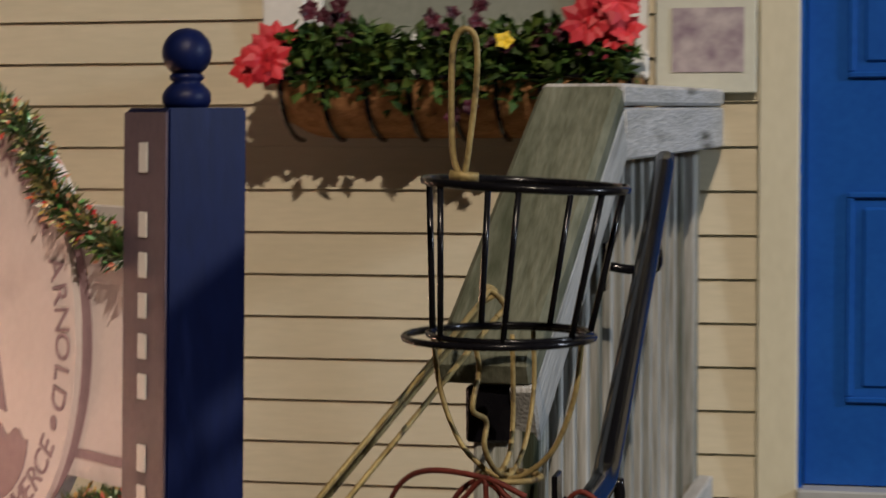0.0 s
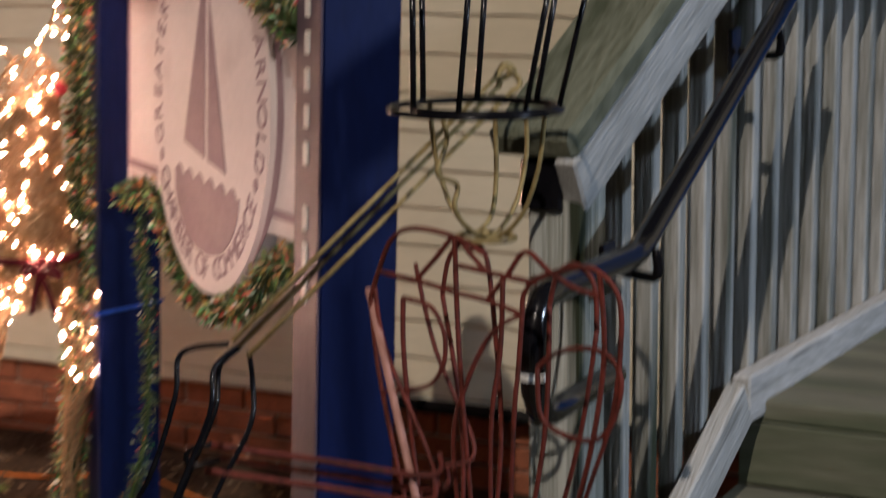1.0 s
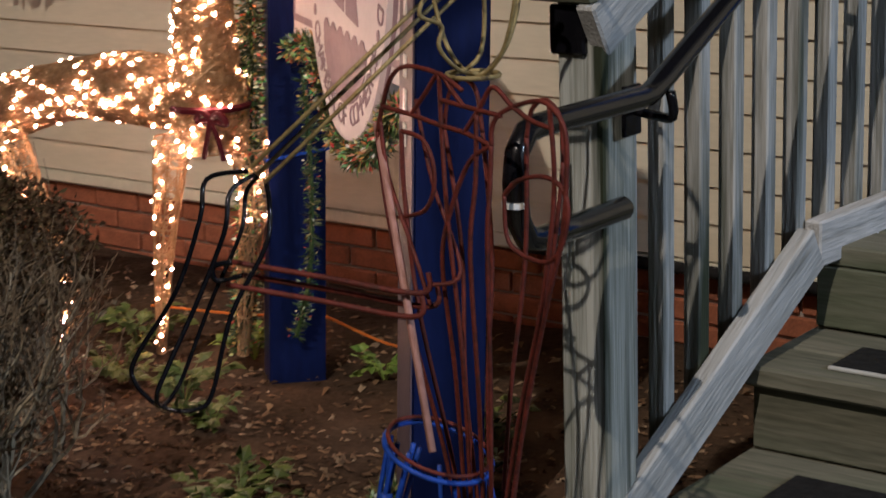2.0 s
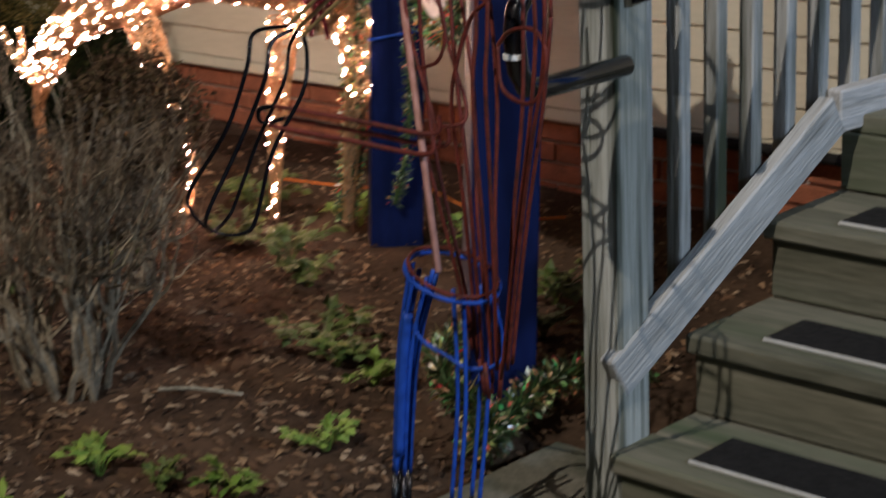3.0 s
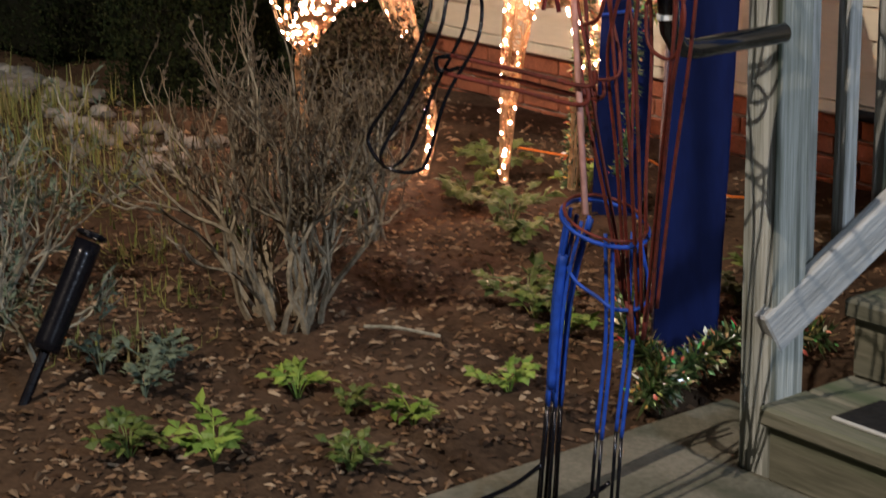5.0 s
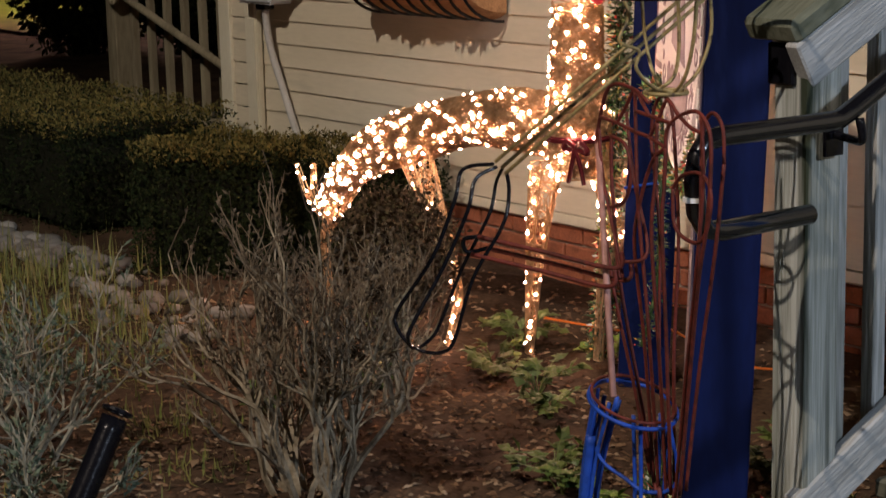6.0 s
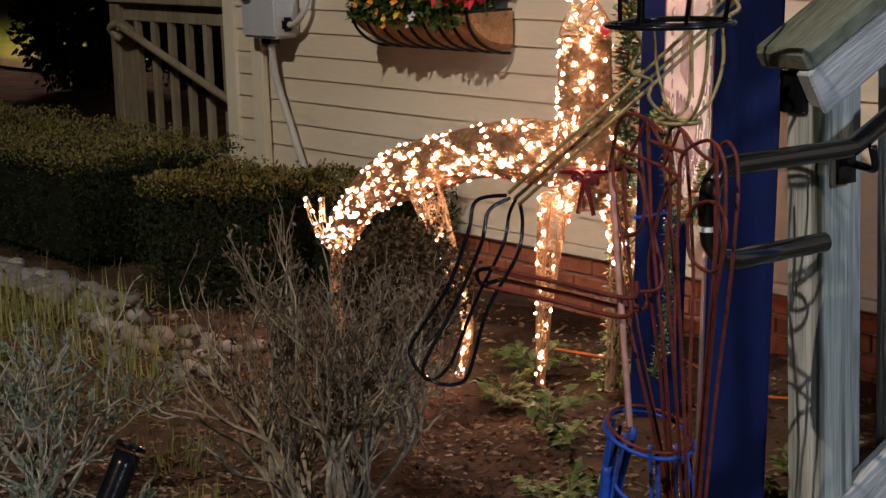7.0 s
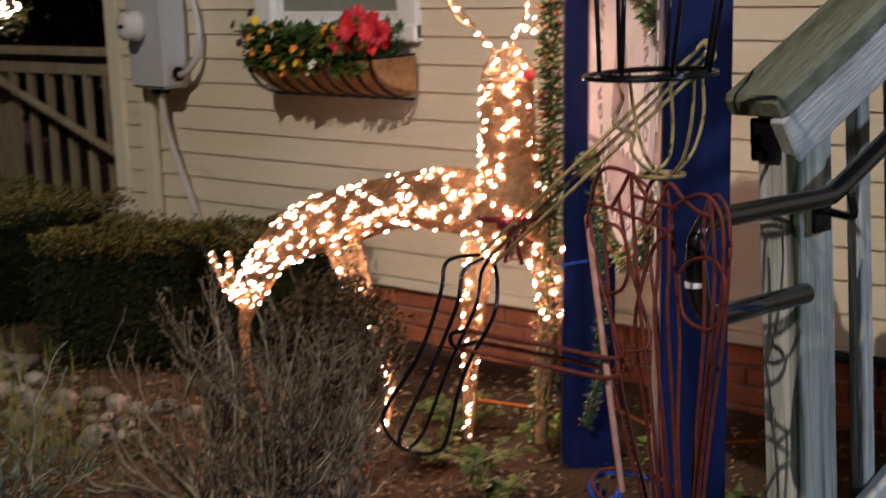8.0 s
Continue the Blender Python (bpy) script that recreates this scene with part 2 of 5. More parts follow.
def smoothline(pts, n=8, closed=False):
    """Catmull-Rom points through pts."""
    P = [Vector(p) for p in pts]
    out = []
    m = len(P)
    for i in range(m if closed else m - 1):
        if closed:
            a, b, c, d = P[(i - 1) % m], P[i], P[(i + 1) % m], P[(i + 2) % m]
        else:
            a, b, c, d = P[max(i - 1, 0)], P[i], P[i + 1], P[min(i + 2, m - 1)]
        for k in range(n):
            t = k / n
            out.append(0.5 * ((2 * b) + (c - a) * t + (2 * a - 5 * b + 4 * c - d) * t * t + (3 * b - a - 3 * c + d) * t ** 3))
    if not closed:
        out.append(P[-1])
    return out


def tube(V, F, pts, r, sides=6, closed=False, r1=None, M=None, mi=0):
    """Adds a round tube along pts to the lists V and F."""
    base, n = len(V), len(pts)
    prev = Vector((0.31, 0.2, 0.93))
    for i, p in enumerate(pts):
        p = Vector(p)
        q0 = Vector(pts[(i - 1) % n if closed else max(i - 1, 0)])
        q1 = Vector(pts[(i + 1) % n if closed else min(i + 1, n - 1)])
        d = q1 - q0
        d = d.normalized() if d.length > 1e-9 else Vector((0, 0, 1))
        u = prev - d * prev.dot(d)
        if u.length < 1e-4:
            u = Vector((1, 0, 0)) - d * d.x
        u.normalize()
        prev = u
        w = d.cross(u)
        rr = r if r1 is None else r + (r1 - r) * i / max(1, n - 1)
        for k in range(sides):
            a = 2 * math.pi * k / sides
            V.append(tuple(p + (u * math.cos(a) + w * math.sin(a)) * rr))
    for i in range(n if closed else n - 1):
        for k in range(sides):
            a, b = base + i * sides + k, base + i * sides + (k + 1) % sides
            j = ((i + 1) % n) * sides
            F.append((a, b, base + j + (k + 1) % sides, base + j + k))
            if M is not None:
                M.append(mi)
    if not closed:
        for end in (0, n - 1):
            F.append(tuple(base + end * sides + k for k in (range(sides) if end else reversed(range(sides)))))
            if M is not None:
                M.append(mi)


def leafquad(V, F, p, d, up, length, width, bend=0.25):
    """One small leaf: two folded quads with a point."""
    d = d.normalized()
    s = d.cross(up)
    s = s.normalized() if s.length > 1e-4 else Vector((1, 0, 0))
    nrm = s.cross(d)
    i = len(V)
    m = p + d * length * 0.5 + nrm * length * bend * 0.3
    e = p + d * length - nrm * length * bend * 0.2
    V += [tuple(p), tuple(m + s * width / 2 - nrm * width * 0.12), tuple(e), tuple(m - s * width / 2 - nrm * width * 0.12), tuple(m)]
    F += [(i, i + 1, i + 4), (i + 1, i + 2, i + 4), (i + 2, i + 3, i + 4), (i + 3, i, i + 4)]


def rnd(a, b):
    return random.uniform(a, b)


def rvec():
    while True:
        v = Vector((rnd(-1, 1), rnd(-1, 1), rnd(-1, 1)))
        if 0.05 < v.length < 1:
            return v.normalized()


# ---------- ground ----------
GZ = 0.28


def ground_z(x, y):
    z = GZ + 0.02 * noise.noise(Vector((x * 1.7, y * 1.7, 0))) + 0.012 * noise.noise(Vector((x * 6, y * 6, 3)))
    if 0.75 < x < 3.3 and y < -1.3:
        k = min(1, (x - 0.75) / 0.16)
        z = z * (1 - k) + (GZ - 0.06) * k
    return z


def make_ground():
    xs = [-400, -60, -25, -14] + [-9 + 0.12 * i for i in range(106)] + [4.5, 8, 20, 60, 400]
    ys = [-400, -60, -20, -8] + [-4.6 + 0.09 * i for i in range(54)] + [0.6, 2, 5, 12, 40, 400]
    V = [(x, y, ground_z(x, y)) for y in ys for x in xs]
    nx = len(xs)
    F = [(j * nx + i, j * nx + i + 1, (j + 1) * nx + i + 1, (j + 1) * nx + i) for j in range(len(ys) - 1) for i in range(nx - 1)]
    g = raw("ground", V, F, SOIL, smooth=True)
    tagged(g, "dark brown mulched garden soil round the house", "ground", kind="structure")


make_ground()


def make_chips():
    V, F = [], []
    for i in range(9000):
        x, y = rnd(-3.4, 0.92), rnd(-3.2, -0.1)
        if random.random() < 0.35:
            x, y = rnd(-1.2, 0.9), rnd(-3.0, -1.0)
        z = ground_z(x, y) + 0.004
        L, w, h = rnd(0.008, 0.035), rnd(0.003, 0.009), rnd(0.002, 0.005)
        a, t = rnd(0, 6.3), rnd(-0.5, 0.5)
        d, s = Vector((math.cos(a), math.sin(a), t * 0.5)), Vector((-math.sin(a), math.cos(a), rnd(-0.3, 0.3)))
        c, b = Vector((x, y, z)), len(V)
        for sx, sy, sz in ((-1, -1, 0), (1, -0.5, 0), (1, 0.6, 0), (-0.8, 1, 0), (-0.2, 0, 1.5)):
            V.append(tuple(c + d * sx * L / 2 + s * sy * w + Vector((0, 0, sz * h))))
        F += [(b, b + 1, b + 4), (b + 1, b + 2, b + 4), (b + 2, b + 3, b + 4), (b + 3, b, b + 4)]
    m = raw("mulch", V, F, CHIP)
    tagged(m, "scattered brown wood mulch chips on the bed", "mulch", kind="stuff")
    V, F = [], []
    for i in range(380):
        x, y = rnd(-2.6, 0.85), rnd(-3.1, -0.15)
        leafquad(V, F, Vector((x, y, ground_z(x, y) + 0.006)), Vector((rnd(-1, 1), rnd(-1, 1), rnd(-0.1, 0.4))), Vector((rnd(-.4, .4), rnd(-.4, .4), 1)), rnd(0.02, 0.05), rnd(0.012, 0.028), 0.8)
    tagged(raw("fallen_leaves", V, F, DRYLEAF), "curled dry brown leaves lying on the mulch", "leaves", kind="stuff")
    V, F = [], []
    tube(V, F, smoothline([(0.02, -1.97, GZ + 0.02), (0.1, -1.93, GZ + 0.028), (0.2, -1.875, GZ + 0.02)], 5), 0.004, 5)
    tagged(raw("fallen_stick", V, F, TWIGL), "thin pale fallen stick lying on the mulch", "stick")
    V, F = [], []
    tube(V, F, smoothline([(-0.75, -0.4, GZ + 0.05), (-0.5, -0.55, GZ + 0.12), (-0.3, -0.45, GZ + 0.03), (-0.15, -0.3, GZ + 0.02)], 8), 0.004, 5)
    tube(V, F, smoothline([(-1.2, -0.5, GZ + 0.03), (-0.9, -0.4, GZ + 0.02), (-0.75, -0.4, GZ + 0.05)], 8), 0.004, 5)
    tagged(raw("extension_cord", V, F, mat("orange_cord", (0.7, 0.2, 0.03), (0.55, 0.14, 0.02), 0.5)), "thin orange extension cord on the bed", "cord")


make_chips()


def make_walkway():
    w = thing("pavement", "old pale concrete walkway with a straight edge", "walkway", kind="structure")
    ys = [-8.0, -6.5, -5.0, -3.5, -2.62, -1.62]
    for a, b in zip(ys, ys[1:]):
        bm = box(0.905, 3.2, a + 0.004, b - 0.004, GZ - 0.12, GZ + 0.004, 0.008)
        part("slab", bm, CONCRETE, w)


make_walkway()


# ---------- house ----------
COURSE, BASE, TOP = 0.1016, 0.5456, 3.2
WIN_R, WIN_L, DOOR = (0.337, 1.256, 1.93), (-2.913, -1.919, 1.45), (1.505, 2.75, 0.985)


def make_wall():
    wall = thing("wall_south", "cream vinyl clapboard siding of the house", "wall", kind="structure")
    bm = bmesh.new()
    # backing with true openings
    xs = sorted([-4.03, WIN_L[0] + 0.1, WIN_L[1] - 0.1, WIN_R[0] + 0.1, WIN_R[1] - 0.1, DOOR[0] + 0.09, DOOR[1] - 0.09, 4.2])
    spans = [(xs[0], xs[1], BASE, TOP), (xs[2], xs[3], BASE, TOP), (xs[4], xs[5], BASE, TOP), (xs[6], xs[7], BASE, TOP),
             (xs[1], xs[2], BASE, WIN_L[2]), (xs[1], xs[2], 2.75, TOP), (xs[3], xs[4], BASE, WIN_R[2]), (xs[3], xs[4], 3.0, TOP), (xs[5], xs[6], BASE, 0.97), (xs[5], xs[6], 3.05, TOP)]
    for a, b, c, d in spans:
        box(a, b, 0.012, 0.16, c, d, bm=bm)
    part("sheathing", bm, TRIM, wall)
    n = int((TOP - BASE) / COURSE)
    meshes = {}
    for i in range(n):
        z = BASE + i * COURSE
        cuts = [(-3.977, 4.1)]
        for (a, b, z0), z1 in ((WIN_R, 3.0), (WIN_L, 2.75), (DOOR, 3.05)):
            if z + COURSE * 0.6 > z0 - (0.05 if z0 < 1 else 0) and z < z1:
                cuts = [q for (p0, p1) in cuts for q in ((p0, min(p1, a)), (max(p0, b), p1)) if q[1] - q[0] > 0.02]
        for a, b in cuts:
            key = (round(a, 3), round(b, 3))
            if key not in meshes:
                V = []
                for x in (a, b):
                    V += [(x, 0.0, 0.0), (x, -0.010, 0.001), (x, -0.0092, 0.010), (x, -0.001, COURSE - 0.001), (x, 0.012, COURSE - 0.001), (x, 0.012, 0.0)]
                F = [(k, (k + 1) % 6, 6 + (k + 1) % 6, 6 + k) for k in range(6)] + [tuple(range(5, -1, -1)), tuple(range(6, 12))]
                me = bpy.data.meshes.new("siding_board")
                me.from_pydata(V, [], F)
                me.materials.append(SIDING)
                me.update()
                meshes[key] = me
            ob = new("siding_board", meshes[key])
            ob.location = (0, 0, z)
            ob.parent = wall
    bm = box(-4.074, -3.977, -0.022, 0.16, BASE - 0.03, TOP, 0.003)
    tagged(part("trim", bm, TRIM), "pale corner board at the end of the siding", "trim", kind="structure")
    bm = box(-4.06, -4.03, 0.16, 6.0, BASE, TOP)
    tagged(part("wall_west", bm, SIDING), "cream siding of the house's side wall", "wall", kind="structure")
    bm = box(-4.3, 4.4, -0.35, 6.0, TOP, TOP + 0.12)
    tagged(part("roof", bm, TRIM), "pale eave above the siding", "roof", kind="structure")


make_wall()


def make_foundation():
    f = thing("foundation", "red-brown brick foundation below the siding", "foundation", kind="structure")
    part("mortar_bed", box(-4.02, 4.1, 0.035, 0.2, -0.1, BASE - 0.004), MORTAR, f)
    L, H, J = 0.194, 0.057, 0.010
    bms = [box(0, L, 0.02, 0.09, 0, H, 0.004) for _ in range(1)]
    me = bpy.data.meshes.new("brick")
    bms[0].to_mesh(me)
    me.materials.append(BRICK)
    for r in range(5):
        z = BASE - 0.05 - (r + 1) * (H + J)
        for c in range(28):
            x = -3.2 + c * (L + J) + (0.1 if r % 2 else 0)
            ob = new("brick", me)
            ob.location = (x, rnd(-0.003, 0.003), z)
            ob.parent = f
    bm = box(-3.975, 1.15, -0.006, 0.05, BASE - 0.045, BASE - 0.004, 0.004)
    tagged(part("trim", bm, TRIM), "narrow starter strip below the siding", "trim", kind="structure")


make_foundation()


def make_dark_bar():
    # Black bar set along the dark gap between siding and brick.
    d = thing("dark_bar", "black round bar along the foot of the siding", "pipe", (0, 0, 0))
    V, F = [], []
    tube(V, F, smoothline([(-0.16, -0.035, 0.520), (0.3, -0.036, 0.524), (0.8, -0.035, 0.523), (1.28, -0.036, 0.526)], 6), 0.017, 10)
    raw("tube", V, F, RUBBER, d, smooth=True)
    for x in (0.05, 0.62, 1.15):
        V, F = [], []
        tube(V, F, [(x - 0.012, -0.036, 0.5225), (x + 0.012, -0.036, 0.5225)], 0.0195, 10)
        raw("clip", V, F, BLACKM, d)


make_dark_bar()


def make_window(name, x0, x1, zb, zt, label):
    w = thing(name, label, "window", ((x0 + x1) / 2, 0, zb), kind="structure")
    w.location = (0, 0, 0)
    t = 0.105
    frame_bits = [box(x0, x0 + t, -0.026, 0.05, zb, zt, 0.004), box(x1 - t, x1, -0.026, 0.05, zb, zt, 0.004), box(x0 + t, x1 - t, -0.026, 0.05, zt - t, zt, 0.004)]
    for bm in frame_bits:
        part("casing", bm, WHITE, w)
    part("sill", box(x0 - 0.0, x1 + 0.0, -0.036, 0.05, zb - 0.012, zb + 0.055, 0.006), WHITE, w)
    a, b = x0 + t, x1 - t
    for bm in (box(a, a + 0.035, 0.0, 0.03, zb + 0.055, zt - t, 0.003), box(b - 0.035, b, 0.0, 0.03, zb + 0.055, zt - t, 0.003),
               box(a + 0.035, b - 0.035, 0.0, 0.03, zb + 0.055, zb + 0.10, 0.003), box(a + 0.035, b - 0.035, 0.0, 0.03, (zb + zt) / 2 - 0.02, (zb + zt) / 2 + 0.02, 0.003)):
        part("sash", bm, WHITE, w)
    p = part("pane", box(a + 0.03, b - 0.03, 0.012, 0.016, zb + 0.09, zt - t), GLASS, w)
    part("blind", box(a + 0.03, b - 0.03, 0.05, 0.055, zb + 0.06, zt - t), BLIND, w)
    return w


make_window("window_1", *WIN_R[:2], WIN_R[2], 3.0, "white-framed window with a pale drawn blind")
make_window("window_2", *WIN_L[:2], WIN_L[2], 2.75, "white-framed sash window above a flower box")


def make_door():
    d = thing("door_1", "closed bright blue panelled front door in cream trim", "door", kind="structure")
    x0, x1, z0, z1 = 1.612, 2.52, 0.985, 3.0
    part("casing", box(1.505, 1.598, -0.03, 0.05, 0.95, 3.1, 0.005), TRIM, d)
    part("casing", box(x1 + 0.01, x1 + 0.11, -0.03, 0.05, 0.95, 3.1, 0.005), TRIM, d)
    part("casing", box(1.598, x1 + 0.01, -0.03, 0.05, 3.005, 3.1, 0.005), TRIM, d)
    part("jamb", box(1.598, 1.610, -0.02, 0.12, 0.97, 3.005), BLUEDOOR, d)
    leaf = part("leaf", box(x0, x1, 0.012, 0.055, z0, z1, 0.003), BLUEDOOR, d)
    for pz0, pz1 in ((1.178, 1.661), (1.919, 2.78)):
        for px0, px1 in ((1.705, 2.02), (2.12, 2.43)):
            for bm in (box(px0, px1, 0.002, 0.012, pz0, pz0 + 0.014, 0.003), box(px0, px1, 0.002, 0.012, pz1 - 0.014, pz1, 0.003),
                       box(px0, px0 + 0.014, 0.002, 0.012, pz0 + 0.014, pz1 - 0.014, 0.003), box(px1 - 0.014, px1, 0.002, 0.012, pz0 + 0.014, pz1 - 0.014, 0.003)):
                part("moulding", bm, BLUEDOOR, leaf)
            part("panel", box(px0 + 0.035, px1 - 0.035, 0.005, 0.02, pz0 + 0.035, pz1 - 0.035, 0.006), BLUEDOOR, leaf)
    part("threshold", box(1.598, x1 + 0.01, -0.05, 0.06, 0.955, 0.983, 0.004), METER, d)
    b = thing("notice_board", "pale notice board with a faded violet photograph", "notice board")
    part("board", box(1.272, 1.500, -0.034, -0.016, 1.886, 2.55, 0.003), PAPER, b)
    part("photograph", box(1.31, 1.472, -0.037, -0.0345, 1.934, 2.08), PHOTO, b)


make_door()

# ---------- porch, steps, railing ----------


def make_porch():
    p = thing("porch", "worn grey plank porch floor before the door", "porch", kind="structure")
    for i in range(8):
        y = -1.15 + i * 0.142
        part("floor_board", box(1.30, 3.3, y + 0.003, y + 0.139, 0.905, 0.945, 0.004), DECK, p)
    part("rim_joist", box(1.30, 3.3, -1.12, -1.08, 0.80, 0.903, 0.003), DECK, p)
    part("side_joist", box(1.30, 1.34, -1.08, -0.03, 0.76, 0.903, 0.003), DECK, p)
    for x in (1.33, 3.2):
        part("support_post", box(x, x + 0.09, -1.05, -0.96, GZ - 0.05, 0.80, 0.004), WOODW, p)


make_porch()

STEPS = [(-1.90, 0.444), (-1.663, 0.612), (-1.405, 0.779)]


def make_steps():
    s = thing("steps", "three worn grey plank steps up to the porch", "steps", kind="structure")
    for i, (y, z) in enumerate(STEPS):
        back = STEPS[i + 1][0] if i < 2 else -1.15
        part("tread", box(1.275, 2.9, y - 0.02, y + 0.115, z - 0.04, z, 0.006), DECK, s)
        part("tread", box(1.275, 2.9, y + 0.121, back + 0.03, z - 0.04, z - 0.001, 0.006), DECK, s)
        z0 = GZ if i == 0 else STEPS[i - 1][1]
        part("riser", box(1.285, 2.9, y + 0.004, y + 0.03, z0 + 0.004, z - 0.042, 0.003), DECK, s)
    part("riser", box(1.285, 2.9, -1.15, -1.122, 0.784, 0.903, 0.003), DECK, s)
    for i, (y, z) in enumerate(STEPS):
        m = thing("tread_mat", "black rubber mat with a pale edge strip", "mat", group="tread mats")
        x = 1.42
        part("mat", box(x, 2.5, y + 0.035, y + 0.17, z + 0.0005, z + 0.007, 0.002), RUBBER, m)
        part("edge_strip", box(x, 2.5, y + 0.026, y + 0.0345, z + 0.0005, z + 0.008, 0.002), PVC, m)


make_steps()

RX0, RX1 = 1.214, 1.337            # centre of the railing at the newel and at the wall
RY0, RYB, RY1 = -1.90, -1.225, -0.03


def rail_x(y):
    return RX0 + (RX1 - RX0) * (y - RY0) / (RY1 - RY0)


def cap_z(y):
    return 1.530 + (1.897 - 1.530) * min(1, (y - RY0) / (RYB - RY0))


def foot_z(y):
    return 0.625 + (1.005 - 0.625) * min(1, (y - RY0) / (RYB - RY0))


def make_railing():
    r = thing("stair_railing", "weathered grey wooden stair railing with square balusters", "railing", (0, 0, 0))

    def P(y, z, dx=0.0):
        return (rail_x(y) + dx, y, z)
    cap = prism(P(RY0 - 0.02, cap_z(RY0) - 0.034), P(RYB, cap_z(RYB) - 0.024), 0.142, 0.048, 0.010)
    part("cap", cap, WOODC, r, "grey-green sloping cap board")
    part("cap", prism(P(RYB + 0.002, 1.876), P(RY1, 1.876, 0.02), 0.142, 0.037, 0.006), WOODH, r)
    for dx in (0.052,):
        part("top_rail", prism(P(RY0 + 0.0, cap_z(RY0) - 0.094, dx), P(RYB + 0.02, cap_z(RYB) - 0.085, dx), 0.036, 0.09, 0.004), WOODS, r, "pale worn side rail")
        part("top_rail", prism(P(RYB + 0.022, 1.809, dx), P(RY1, 1.809, dx + 0.02), 0.036, 0.09, 0.004), WOODH, r)
        part("bottom_rail", prism(P(RY0 + 0.01, foot_z(RY0) - 0.045, dx), P(RYB, foot_z(RYB) - 0.045, dx), 0.036, 0.09, 0.004), WOODS, r)
        part("bottom_rail", prism(P(RYB + 0.002, 0.963, dx), P(RY1, 0.963, dx), 0.036, 0.088, 0.004), WOODH, r)
    # newel with sawn grooves
    nx = rail_x(RY0)
    part("newel", box(nx - 0.022, nx + 0.068, RY0 + 0.012, RY0 + 0.102, GZ - 0.04, cap_z(RY0) - 0.03, 0.006), NEWELW, r)
    part("post_bracket", box(nx - 0.030, nx + 0.036, RY0 + 0.002, RY0 + 0.06, 1.398, 1.476, 0.004), BLACKM, r, "black metal bracket under the cap")
    part("wall_post", box(RX1 - 0.06, RX1 + 0.034, RY1 - 0.09, RY1 + 0.01, 0.945, 1.856, 0.005), WOODW, r)
    y = RY0 + 0.135
    while y < RY1 - 0.12:
        z0, z1 = foot_z(y) - 0.085, cap_z(y) - 0.05
        x = rail_x(y) + 0.014
        part("baluster", box(x - 0.017, x + 0.017, y - 0.017, y + 0.017, z0, z1, 0.003), WOODW, r)
        y += 0.108
    h = thing("handrail", "black steel tube handrail with a looped end", "handrail", (0, 0, 0))
    V, F = [], []
    line = [(1.384, -1.07, 1.762), (1.384, -1.10, 1.748), (1.382, -1.35, 1.625), (1.375, -1.88, 1.364), (1.374, -1.91, 1.351), (1.373, -1.94, 1.349)]
    lower = [(1.370, -2.20, 1.350), (1.370, -2.235, 1.345), (1.369, -2.255, 1.32), (1.369, -2.262, 1.28), (1.369, -2.255, 1.225), (1.369, -2.235, 1.195), (1.369, -2.20, 1.187), (1.367, -1.975, 1.187)]
    tube(V, F, line + lower, 0.0180, 14)
    raw("tube", V, F, TUBEBLACK, h, smooth=True)
    for y, z in ((-1.30, 1.64), (-1.875, 1.36)):
        V, F = [], []
        tube(V, F, smoothline([(1.390, y, z - 0.01), (1.388, y + 0.01, z - 0.05), (1.345, y + 0.03, z - 0.055), (1.31, y + 0.03, z - 0.05)], 4), 0.008, 8)
        arm = raw("bracket", V, F, BLACKM, h, smooth=True)
        part("bracket_plate", box(1.298, 1.306, y + 0.005, y + 0.055, z - 0.09, z - 0.01, 0.002), BLACKM, arm)
    V, F = [], []
    tube(V, F, [(1.369, -2.262, 1.245), (1.369, -2.262, 1.253)], 0.0188, 12)
    raw("cable_tie", V, F, WHITE, h, "white band round the tube")


make_railing()

# ---------- sign ----------
LEAN = 0.067
U = Vector((-0.813, 0.583, 0)).normalized()     # along the sign
N = Vector((-0.583, -0.813, 0)).normalized()    # out of its lettered face
PU, PN = Vector((-0.74, 0.67, 0)).normalized(), Vector((-0.67, -0.74, 0)).normalized()     # the posts stand slightly turned


def lean(ob):
    me = ob.data
    for v in me.vertices:
        v.co.y += LEAN * (v.co.z - 1.0)
    return ob


def oriented(o, du, dn, z0, z1, bevel=0.004):
    """A box on the sign's axes: o is a corner, du along it, dn out of its face."""
    bm = bmesh.new()
    r = bmesh.ops.create_cube(bm, size=1)
    o = Vector((o[0], o[1], 0))
    for v in r["verts"]:
        c = v.co + Vector((0.5, 0.5, 0.5))
        v.co = o + PU * c.x * du + PN * c.y * dn + Vector((0, 0, z0 + (z1 - z0) * c.z))
    bmesh.ops.recalc_face_normals(bm, faces=bm.faces[:])
    bmesh.ops.bevel(bm, geom=bm.edges[:], offset=bevel, segments=2, affect="EDGES")
    return bm


def lathe(prof, at, sides=28):
    V, F = [], []
    for r, z in prof:
        for k in range(sides):
            a = 2 * math.pi * k / sides
            V.append((at[0] + r * math.cos(a), at[1] + r * math.sin(a), at[2] + z))
    for i in range(len(prof) - 1):
        for k in range(sides):
            F.append((i * sides + k, i * sides + (k + 1) % sides, (i + 1) * sides + (k + 1) % sides, (i + 1) * sides + k))
    F.append(tuple(range((len(prof) - 1) * sides, len(prof) * sides)))
    return V, F


PW = 0.148
PR = Vector((0.611, -1.523, 0))
PL = Vector((-0.427, -0.786, 0))


